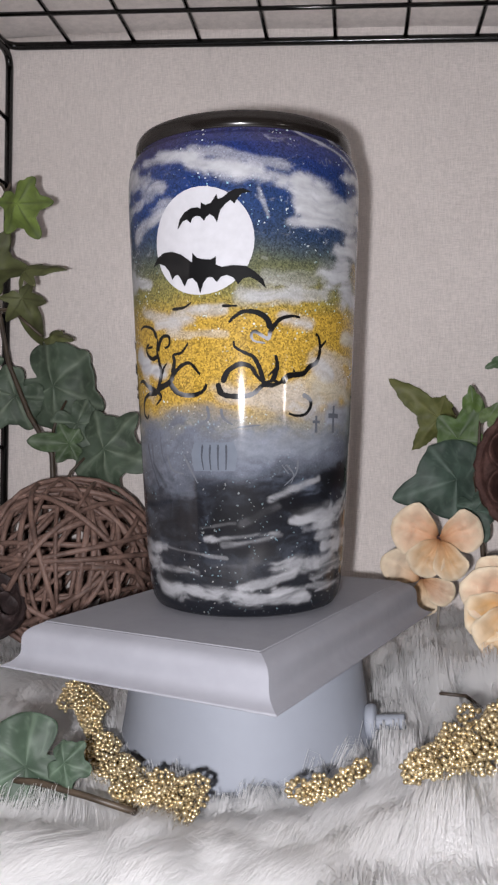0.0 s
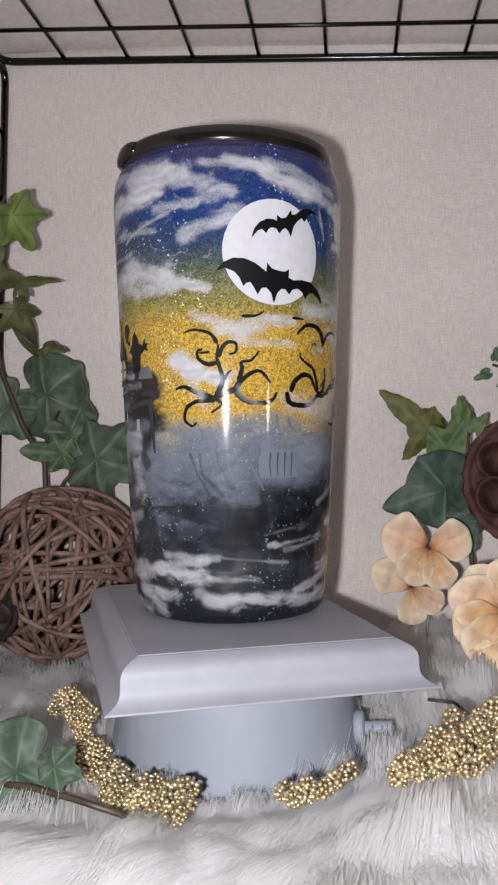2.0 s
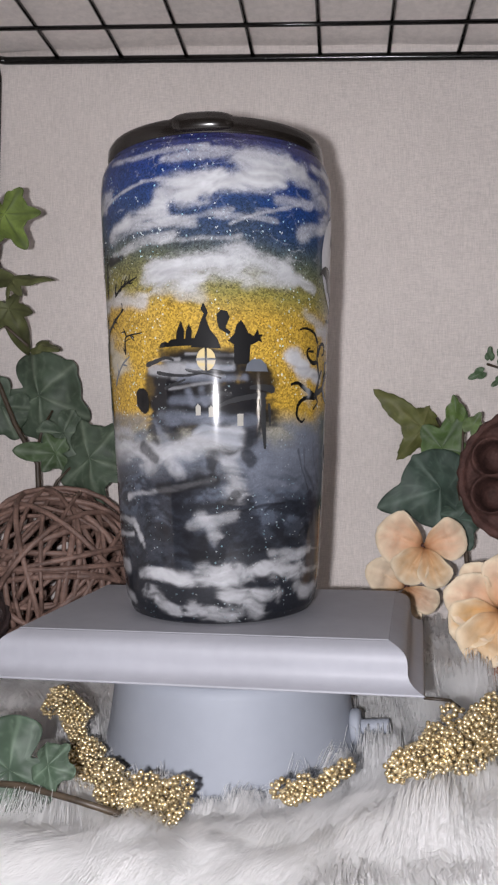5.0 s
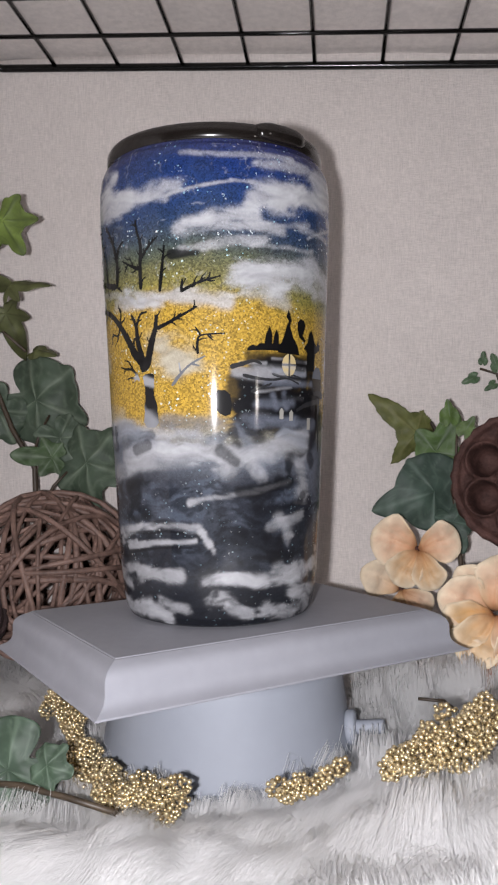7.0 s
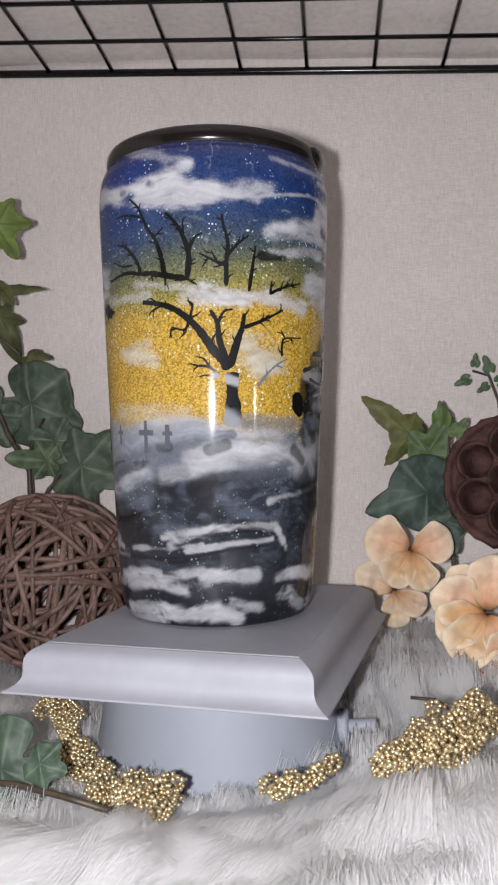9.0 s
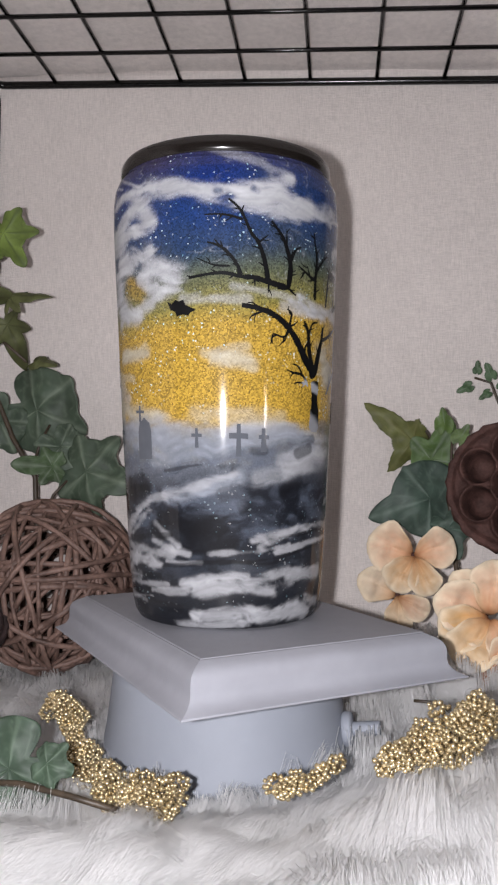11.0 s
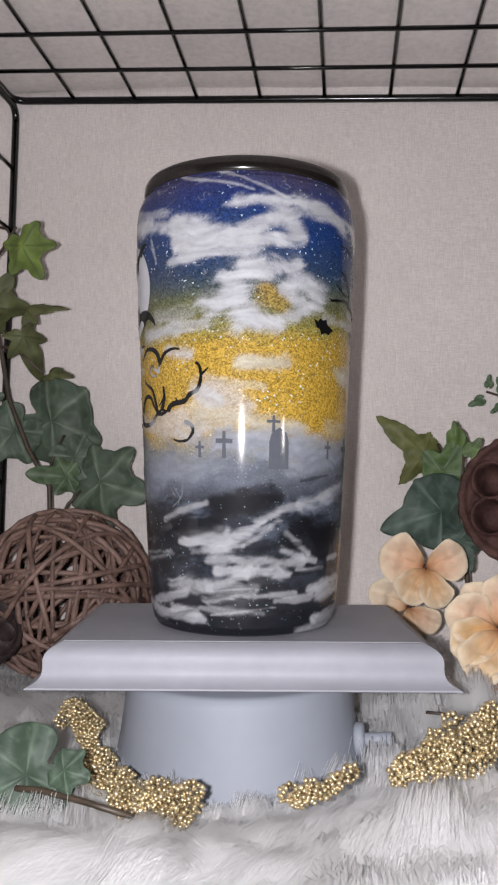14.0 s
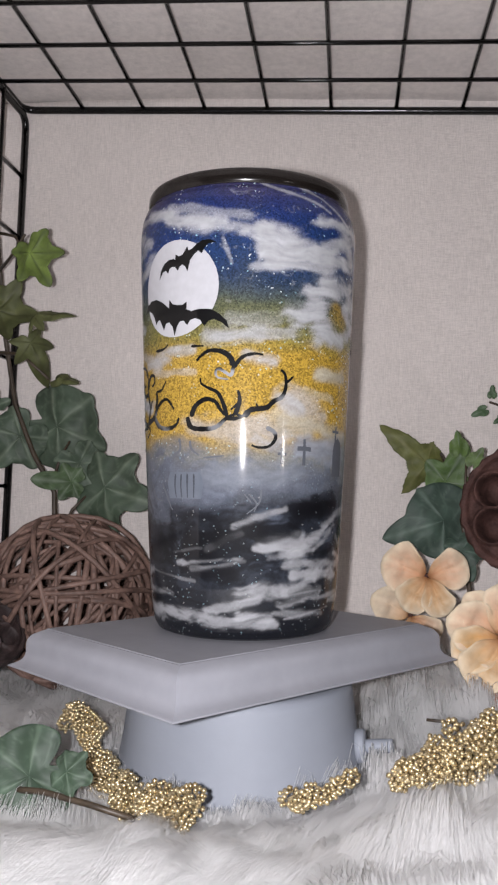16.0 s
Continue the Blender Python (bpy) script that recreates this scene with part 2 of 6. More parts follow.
# ---- turntable and what turns ----
def turntable():
    t = thing("turntable", pose(AXIS[0], AXIS[1], FLOOR))
    bm = bmesh.new()
    lathe(bm, [(0.0, -0.004), (0.0505, -0.004), (0.0505, 0.002), (0.0492, 0.008), (0.0476, 0.016), (0.0462, 0.026), (0.0452, 0.034),
               (0.0446, 0.0375), (0.042, 0.0385), (0.0, 0.0385)], 96)
    part("drum", bm, M_DRUM, t, "smooth grey round drum")
    bm = bmesh.new()
    lathe(bm, [(0.0, 0.0385), (0.026, 0.0385), (0.026, 0.0430), (0.0, 0.0430)], 48)
    part("bearing_disc", bm, M_LID, t)
    return tagged(t, "round grey motorised turntable on white fur", "turntable")


def plinth():
    p = thing("plinth", pose(AXIS[0], AXIS[1], TOP))
    a, b, cx, cy = 0.0437, 0.0654, -0.0033, 0.0020
    bm = bmesh.new()
    add_box(bm, (cx - a + 0.0004, cy - b + 0.0004, -0.0145), (cx + a - 0.0004, cy + b - 0.0004, 0.0), 0.0004)
    part("top_panel", bm, M_GREY, p, smooth=False)
    # ogee edge: a hollow under the top, then a rounded lip
    prof = []
    for k in range(25):
        f = k / 24
        out = 0.0107 * (f + 0.16 * math.sin(2 * math.pi * f)) if f < 1 else 0.0107
        prof.append((out, -0.0006 - 0.0142 * (f - 0.055 * math.sin(2 * math.pi * f))))
    prof = [(-0.0004, -0.0003)] + prof + [(0.0103, -0.0152), (0.0, -0.0152)]
    for k, (u, v) in enumerate(((a, b), (b, a), (a, b), (b, a))):
        rot = Matrix.Rotation(k * math.pi / 2, 4, "Z")
        verts, faces = [], []
        for o, z in prof:
            for s in (-1, 1):
                w = rot @ Vector((s * (u + o), -(v + o), z))
                verts.append((w[0] + cx, w[1] + cy, w[2]))
        n = len(prof)
        for i in range(n - 1):
            faces.append((2 * i, 2 * i + 2, 2 * i + 3, 2 * i + 1))
        faces.append((2 * n - 2, 0, 1, 2 * n - 1))
        mesh_part("moulding", verts, faces, M_GREY, p)
    return tagged(p, "grey painted wooden plinth with moulded edges, turning", "plinth")


PROFILE = [(0.0, 0.0), (0.03211, 0.0), (0.03458, 0.00099), (0.03617, 0.00352), (0.03715, 0.00784), (0.03833, 0.0196), (0.03952, 0.0392), (0.0408, 0.06371), (0.04218, 0.09309), (0.04347, 0.12249), (0.04436, 0.14209), (0.04475, 0.15484), (0.04465, 0.16072), (0.04406, 0.16563), (0.04287, 0.16875), (0.0417, 0.17012), (0.0412, 0.17111)]


def radius_at(z):
    for (r0, z0), (r1, z1) in zip(PROFILE[1:], PROFILE[2:]):
        if z <= z1:
            f = (z - z0) / max(1e-9, z1 - z0)
            return r0 + (r1 - r0) * f
    return PROFILE[-1][0]


# painted marks on the tumbler: stroke width in mm, then turns (degrees) and heights (mm)
def gathered(write):
    """Runs write(line) and returns the strokes that it lays down."""
    strokes = []
    write(lambda width, *points: strokes.append((1.9 * width, list(points))))
    return strokes


def with_twigs(strokes, seed):
    """Adds short crooked twigs along the longer branches."""
    rnd = random.Random(seed)
    out = list(strokes)
    for width, pts in strokes:
        for (u0, v0), (u1, v1) in zip(pts, pts[1:]):
            run = math.hypot((u1 - u0) * PER_DEGREE, v1 - v0)
            for k in range(int(run / 4.0 + rnd.random() * 0.6)):
                f = rnd.uniform(0.1, 0.95)
                a = math.atan2(v1 - v0, (u1 - u0) * PER_DEGREE) + rnd.choice((-1, 1)) * rnd.uniform(0.5, 1.0)
                s = rnd.uniform(1.6, 3.6)
                x, y = u0 + (u1 - u0) * f, v0 + (v1 - v0) * f
                b = a + rnd.uniform(-0.5, 0.5)
                out.append((min(0.8, width * 0.6), [(x, y), (x + s * 0.5 * math.cos(a) / PER_DEGREE, y + s * 0.5 * math.sin(a)),
                                                    (x + s * (0.5 * math.cos(a) + 0.5 * math.cos(b)) / PER_DEGREE, y + s * (0.5 * math.sin(a) + 0.5 * math.sin(b)))]))
    return out


def curly_tree_west(line):
    line(0.9, (249.9, 81.7), (259.4, 84.0), (262.8, 87.1), (268.4, 90.0), (272.8, 90.3), (277.6, 86.4))
    line(0.9, (259.4, 84.3), (264.9, 80.3), (272.6, 79.3), (278.7, 80.6), (280.9, 83.2))
    line(0.7, (261.7, 86.8), (263.4, 91.2), (263.2, 93.6), (267.8, 94.3), (271.8, 97.5))
    line(0.8, (250.6, 81.2), (254.2, 87.3), (252.7, 92.2), (251.6, 95.4), (252.5, 99.9))
    line(0.7, (252.4, 95.4), (254.1, 98.6), (256.9, 100.5), (260.5, 100.1), (260.4, 97.2), (257.4, 96.3))
    line(0.7, (251.6, 93.5), (247.2, 93.0), (242.9, 94.9), (242.3, 97.4), (244.9, 98.3))
    line(0.6, (252.0, 100.0), (248.4, 103.7), (240.8, 105.1), (236.1, 104.3))
    line(0.5, (248.3, 97.2), (243.0, 97.0))
    line(0.9, (249.8, 81.2), (242.3, 83.0), (235.4, 85.3), (230.6, 84.6))
    line(0.7, (250.5, 80.2), (242.1, 80.2), (236.3, 77.9), (235.1, 73.7), (238.8, 71.5), (241.1, 72.8))
    line(0.5, (263.3, 109.6), (269.8, 109.8), (274.0, 111.4))
    line(0.6, (249.9, 81.5), (253.4, 78.9), (248.4, 76.0))
    line(0.5, (254.9, 87.3), (256.6, 89.7), (258.4, 90.8))


def curly_tree_east(line):
    line(0.9, (286.4, 83.4), (288.3, 79.7), (294.6, 78.7), (302.3, 79.3), (307.8, 82.5), (312.3, 84.1), (315.3, 83.5))
    line(0.9, (288.7, 83.4), (291.4, 87.4), (296.9, 89.7), (301.9, 88.9), (305.0, 85.7), (308.3, 83.1))
    line(0.9, (312.3, 83.8), (314.6, 88.9), (313.8, 92.9))
    line(0.5, (313.9, 88.1), (310.1, 85.7))
    line(0.7, (308.3, 83.3), (306.3, 88.1), (303.4, 92.1), (299.1, 93.7), (294.8, 95.6), (294.2, 97.7))
    line(0.9, (311.1, 101.7), (309.9, 104.9), (305.6, 107.2), (299.2, 107.7), (295.0, 106.1), (292.1, 104.1))
    line(0.7, (311.1, 100.9), (315.5, 105.0), (321.2, 106.4), (326.1, 106.1))
    line(0.6, (311.1, 101.4), (310.0, 98.5), (304.5, 100.8), (302.4, 100.0), (303.5, 97.7), (308.9, 96.9))
    line(0.9, (317.0, 83.2), (320.5, 85.8), (328.0, 86.7), (331.9, 89.2), (336.2, 91.0), (338.1, 95.2), (337.3, 99.3), (335.2, 100.8))
    line(0.5, (338.1, 96.0), (342.1, 98.7))
    line(0.5, (324.2, 85.8), (322.9, 88.1))
    line(0.7, (328.2, 79.4), (332.4, 77.8), (333.1, 75.3), (329.9, 72.5), (324.6, 72.0), (320.8, 72.8))
    line(0.5, (289.0, 109.7), (296.1, 109.6))
    line(0.9, (307.8, 83.1), (312.4, 82.5), (318.1, 84.1))


def dim_marks(line):
    line(0.7, (280.8, 75.4), (281.4, 71.3), (276.9, 68.9), (275.6, 67.8))
    line(0.7, (287.8, 74.5), (288.8, 71.3), (293.3, 68.9))
    line(0.5, (295.5, 68.0), (306.8, 68.8))
    line(0.5, (267.0, 58.3), (272.2, 51.7), (274.7, 48.4))
    line(0.5, (319.9, 54.9), (323.9, 51.5), (322.7, 48.3))
    line(0.5, (326.4, 56.4), (325.2, 51.5), (318.9, 47.5))
    line(0.4, (321.3, 51.6), (317.5, 54.9))
    line(0.5, (256.0, 58.1), (259.0, 53.1), (266.6, 51.6))


def bare_tree_limbs(line):
    line(2.0, (113.8, 91.3), (112.1, 94.4), (107.9, 97.5), (102.1, 103.7), (96.5, 108.5), (89.1, 112.6), (81.0, 114.8), (72.1, 115.9))
    line(0.7, (96.5, 108.5), (93.7, 105.4), (87.7, 106.4))
    line(0.5, (87.7, 106.4), (86.4, 102.6))
    line(0.5, (93.7, 105.9), (93.2, 103.1))
    line(0.5, (96.6, 109.2), (99.8, 110.4), (101.5, 111.5))
    line(0.6, (96.3, 108.9), (97.7, 113.8), (95.2, 115.5))
    line(0.5, (83.4, 114.4), (77.2, 112.4), (75.8, 110.9))
    line(0.5, (81.0, 114.8), (76.9, 117.1))
    line(1.5, (114.2, 92.1), (110.1, 101.4), (109.1, 107.5), (106.0, 111.9))
    line(0.7, (109.3, 107.2), (112.2, 111.4), (116.4, 112.2))
    line(0.5, (108.0, 103.7), (104.8, 99.8), (102.1, 101.4))
    line(1.7, (114.6, 92.1), (118.5, 101.4), (120.7, 106.1), (121.7, 110.8))
    line(0.9, (120.9, 105.8), (130.7, 108.7), (141.9, 112.9))
    line(0.5, (130.7, 108.7), (134.3, 110.9))


def bare_tree_boughs(line):
    line(0.9, (123.9, 118.6), (125.4, 126.4), (127.0, 134.5))
    line(0.7, (134.6, 118.3), (135.3, 122.6))
    line(0.7, (134.2, 118.1), (141.7, 120.8), (152.9, 123.2))
    line(0.5, (141.7, 120.8), (145.8, 122.7))
    line(1.0, (113.3, 120.2), (113.4, 128.3), (114.1, 135.2), (112.1, 141.0), (111.5, 144.7))
    line(0.7, (113.6, 130.6), (118.6, 134.6), (123.8, 137.9))
    line(0.5, (118.6, 134.6), (119.6, 137.2))
    line(0.7, (113.4, 127.3), (109.3, 128.3), (105.3, 129.8), (101.3, 131.4))
    line(0.5, (105.3, 129.8), (102.6, 126.8))
    line(0.5, (109.3, 128.3), (106.7, 132.1))
    line(1.2, (95.4, 122.5), (96.5, 130.8), (94.2, 137.0), (91.2, 141.5), (85.9, 146.0))
    line(0.7, (96.5, 132.3), (99.3, 136.8), (102.8, 138.3))
    line(0.5, (94.2, 137.0), (94.0, 143.2))
    line(0.6, (95.5, 122.8), (100.0, 120.7))
    line(0.5, (91.2, 141.5), (88.0, 141.7))


def bare_tree_crown(line):
    line(1.2, (95.5, 122.8), (85.0, 124.4), (77.9, 125.7), (71.4, 125.9), (62.4, 127.1), (47.4, 125.7))
    line(0.9, (71.4, 125.9), (69.7, 130.3), (63.1, 135.9), (56.2, 137.9))
    line(0.5, (66.7, 129.5), (59.1, 129.9), (51.1, 132.6))
    line(0.5, (63.1, 135.9), (62.4, 138.3))
    line(1.0, (84.6, 124.6), (83.0, 131.5), (79.8, 138.0), (76.3, 141.4), (71.5, 149.0), (66.0, 153.0))
    line(0.6, (72.6, 145.8), (64.1, 147.4), (55.1, 147.5))
    line(0.5, (85.0, 124.4), (84.8, 120.5))
    line(0.5, (77.9, 125.7), (78.3, 122.8))
    line(0.5, (79.8, 138.0), (84.6, 141.0))
    line(0.6, (141.8, 96.5), (141.7, 100.5), (143.6, 103.0), (154.6, 103.6))
    line(0.5, (143.6, 102.7), (140.8, 106.0))
    line(0.7, (109.9, 88.2), (105.7, 92.1), (99.3, 92.9), (95.5, 93.8))
    line(0.5, (108.9, 89.0), (103.6, 89.5), (100.3, 89.0))
    line(0.5, (105.7, 92.1), (102.6, 95.2), (99.0, 96.0))


def bare_tree_pale_twigs(line):
    line(0.7, (128.7, 85.9), (133.4, 90.0), (138.5, 93.3), (145.3, 95.9))
    line(0.5, (133.4, 90.0), (132.6, 93.9))
    line(0.5, (138.5, 93.3), (142.5, 92.6))


def castle_beams(line):
    line(1.0, (156.6, 92.0), (162.7, 93.2), (168.0, 94.2), (172.1, 93.2))
    line(0.7, (162.7, 89.3), (169.4, 88.3), (177.6, 87.8), (186.4, 88.4), (194.6, 86.6))
    line(0.8, (166.7, 83.5), (172.1, 85.0), (177.6, 86.5))
    line(0.6, (177.6, 90.0), (183.0, 89.0), (190.0, 89.6), (197.0, 88.6))
    line(1.3, (216.5, 80.9), (206.5, 80.0), (198.5, 78.7), (193.2, 77.0))
    line(1.6, (221.0, 82.6), (214.0, 83.6), (208.0, 83.4))
    line(1.4, (214.5, 80.5), (215.0, 72.0), (216.0, 62.0))
    line(0.7, (218.0, 78.0), (218.6, 70.0))


# ink: kind, from turn and height to turn and height, half width in mm, strength
def inks_moon_side(brush):
    brush("white", 245, 162.3, 273, 160.9, 1.7, 0.6)
    brush("white", 273, 159.9, 296, 155.6, 2.8, 0.8)
    brush("white", 296, 155.6, 316, 153.2, 1.9, 0.7)
    brush("white", 316, 152.3, 331, 151.6, 1.9, 0.6)
    brush("white", 325, 151.1, 330, 142.8, 3.2, 0.9)
    brush("white", 329, 142.8, 352, 146.6, 3.0, 0.85)
    brush("white", 322, 139.7, 355, 142.0, 1.5, 0.5)
    brush("white", 305, 149.9, 309, 139.6, 0.6, 0.5)
    brush("white", 243, 155.6, 249, 150.6, 2.6, 0.4)
    brush("white", 238, 138.1, 260, 145.0, 2.6, 0.6)
    brush("white", 351, 126.3, 363, 117.4, 4.7, 0.7)
    brush("white", 309, 119.6, 335, 118.9, 2.1, 0.5)
    brush("white", 299, 113.8, 323, 112.3, 3.0, 0.6)
    brush("white", 264, 107.3, 288, 108.6, 1.7, 0.6)
    brush("white", 240, 110.1, 264, 104.3, 2.1, 0.6)
    brush("white", 317, 106.0, 332, 104.0, 2.3, 0.6)
    brush("white", 340, 91.4, 362, 83.9, 3.6, 0.6)
    brush("white", 261, 101.6, 290, 99.5, 1.1, 0.4)
    brush("white", 290, 79.2, 337, 79.3, 4.0, 0.6)
    brush("white", 327, 75.2, 355, 80.7, 3.2, 0.4)
    brush("white", 233, 92.9, 244, 80.0, 2.1, 0.4)
    brush("grey", 243, 67.6, 290, 73.3, 4.7, 0.6)
    brush("grey", 235, 61.3, 358, 60.9, 7.7, 0.65)
    brush("grey", 257, 53.4, 295, 53.8, 4.7, 0.5)
    brush("black", 267, 39.5, 318, 42.6, 7.7, 0.95)
    brush("black", 283, 30.9, 306, 27.0, 6.0, 0.9)
    brush("black", 340, 48.0, 362, 48.2, 3.4, 0.85)
    brush("black", 256, 47.2, 266, 27.3, 3.0, 0.5)
    brush("white", 325, 35.0, 361, 38.3, 3.0, 0.8)
    brush("white", 289, 27.6, 318, 30.2, 1.1, 0.75)
    brush("white", 298, 35.0, 318, 39.7, 1.5, 0.5)
    brush("white", 274, 33.2, 295, 34.8, 0.6, 0.6)
    brush("white", 316, 19.1, 366, 18.5, 2.8, 0.75)
    brush("white", 244, 9.1, 294, 9.5, 2.3, 0.7)
    brush("white", 294, 8.5, 335, 4.8, 2.8, 0.75)
    brush("white", 240, 17.2, 272, 17.0, 1.3, 0.5)
    brush("white", 336, 10.4, 372, 8.8, 1.7, 0.5)
    brush("white", 253, 24.5, 289, 23.0, 0.6, 0.4)
    brush("white", 204, 160.6, 227, 161.2, 3.6, 0.8)
    brush("white", 195, 153.0, 221, 154.0, 2.8, 0.7)
    brush("white", 227, 161.2, 248, 155.8, 2.1, 0.6)
    brush("white", 256, 163.7, 274, 160.6, 1.5, 0.6)
    brush("white", 274, 158.6, 305, 156.8, 1.7, 0.7)
    brush("white", 192, 142.1, 220, 141.2, 1.1, 0.4)
    brush("white", 250, 140.3, 263, 143.4, 1.3, 0.5)
    brush("white", 198, 128.8, 226, 124.0, 4.3, 0.55)
    brush("white", 208, 119.5, 234, 121.5, 2.3, 0.55)
    brush("white", 234, 121.5, 248, 120.1, 1.7, 0.5)
    brush("white", 252, 104.5, 274, 105.7, 1.5, 0.6)


def inks_castle_gate_side(brush):
    brush("black", 168, 84.0, 212, 84.0, 5.5, 0.95)
    brush("black", 166, 75.0, 214, 74.0, 6.0, 0.95)
    brush("black", 172, 92.5, 204, 92.0, 3.0, 0.9)
    brush("white", 266, 109.4, 280, 108.9, 1.1, 0.4)
    brush("white", 234, 93.0, 250, 87.5, 3.0, 0.9)
    brush("white", 250, 87.5, 258, 89.8, 1.7, 0.6)
    brush("grey", 196, 66.5, 221, 50.2, 6.0, 0.6)
    brush("grey", 245, 64.3, 260, 56.2, 4.7, 0.7)
    brush("grey", 275, 64.0, 297, 55.6, 5.5, 0.7)
    brush("grey", 252, 47.9, 269, 45.7, 3.4, 0.5)
    brush("black", 189, 62.3, 190, 51.7, 2.1, 0.8)
    brush("black", 275, 33.8, 322, 33.3, 6.8, 0.85)
    brush("black", 251, 30.4, 269, 21.9, 3.2, 0.5)
    brush("black", 243, 62.3, 245, 52.4, 0.6, 0.6)
    brush("black", 250, 66.2, 257, 52.3, 0.5, 0.5)
    brush("black", 254, 45.3, 256, 36.3, 0.9, 0.5)
    brush("white", 219, 24.7, 251, 24.4, 1.5, 0.6)
    brush("white", 212, 19.2, 245, 17.9, 2.8, 0.7)
    brush("white", 177, 5.2, 200, 3.4, 3.4, 0.7)
    brush("white", 257, 8.7, 284, 8.4, 2.3, 0.7)
    brush("white", 277, 29.3, 317, 31.1, 1.1, 0.8)
    brush("black", 260, 17.8, 324, 11.4, 0.5, 0.7)
    brush("white", 179, 150.5, 214, 156.1, 3.6, 0.9)
    brush("white", 214, 156.5, 237, 159.4, 3.0, 0.85)
    brush("white", 171, 162.5, 199, 163.0, 1.7, 0.6)
    brush("white", 237, 157.5, 258, 152.1, 2.1, 0.7)
    brush("white", 221, 148.9, 243, 148.3, 1.5, 0.5)
    brush("white", 159, 140.4, 199, 143.7, 1.1, 0.4)
    brush("white", 198, 139.5, 234, 148.2, 0.6, 0.5)
    brush("white", 164, 125.4, 200, 124.0, 3.6, 0.7)
    brush("white", 168, 117.0, 186, 113.6, 2.6, 0.5)
    brush("white", 201, 130.2, 226, 124.2, 2.3, 0.6)
    brush("white", 226, 124.2, 246, 119.3, 2.3, 0.6)
    brush("black", 166, 95.0, 202, 93.5, 2.8, 0.85)
    brush("black", 159, 85.1, 183, 72.3, 4.3, 0.85)
    brush("black", 199, 83.8, 212, 73.9, 2.8, 0.85)
    brush("black", 187, 84.1, 196, 74.1, 3.0, 0.6)
    brush("black", 169, 88.7, 202, 85.7, 2.1, 0.7)
    brush("white", 170, 91.1, 199, 91.6, 1.1, 0.6)
    brush("white", 178, 94.3, 201, 94.7, 0.5, 0.6)
    brush("white", 170, 87.5, 196, 87.4, 0.6, 0.5)
    brush("white", 187, 82.1, 197, 80.9, 0.9, 0.5)
    brush("white", 163, 75.7, 187, 78.2, 1.1, 0.4)
    brush("grey", 162, 70.6, 171, 56.3, 3.4, 0.8)
    brush("grey", 186, 70.3, 195, 68.2, 1.7, 0.6)
    brush("grey", 209, 58.3, 252, 53.6, 7.7, 0.65)
    brush("grey", 235, 68.8, 260, 61.6, 4.3, 0.6)
    brush("grey", 201, 66.2, 215, 56.3, 4.7, 0.6)
    brush("grey", 187, 81.2, 190, 76.2, 1.7, 0.5)
    brush("white", 230, 93.3, 252, 87.8, 2.8, 0.9)
    brush("white", 197, 62.3, 200, 46.6, 3.6, 0.6)
    brush("white", 161, 62.4, 171, 52.3, 1.9, 0.5)


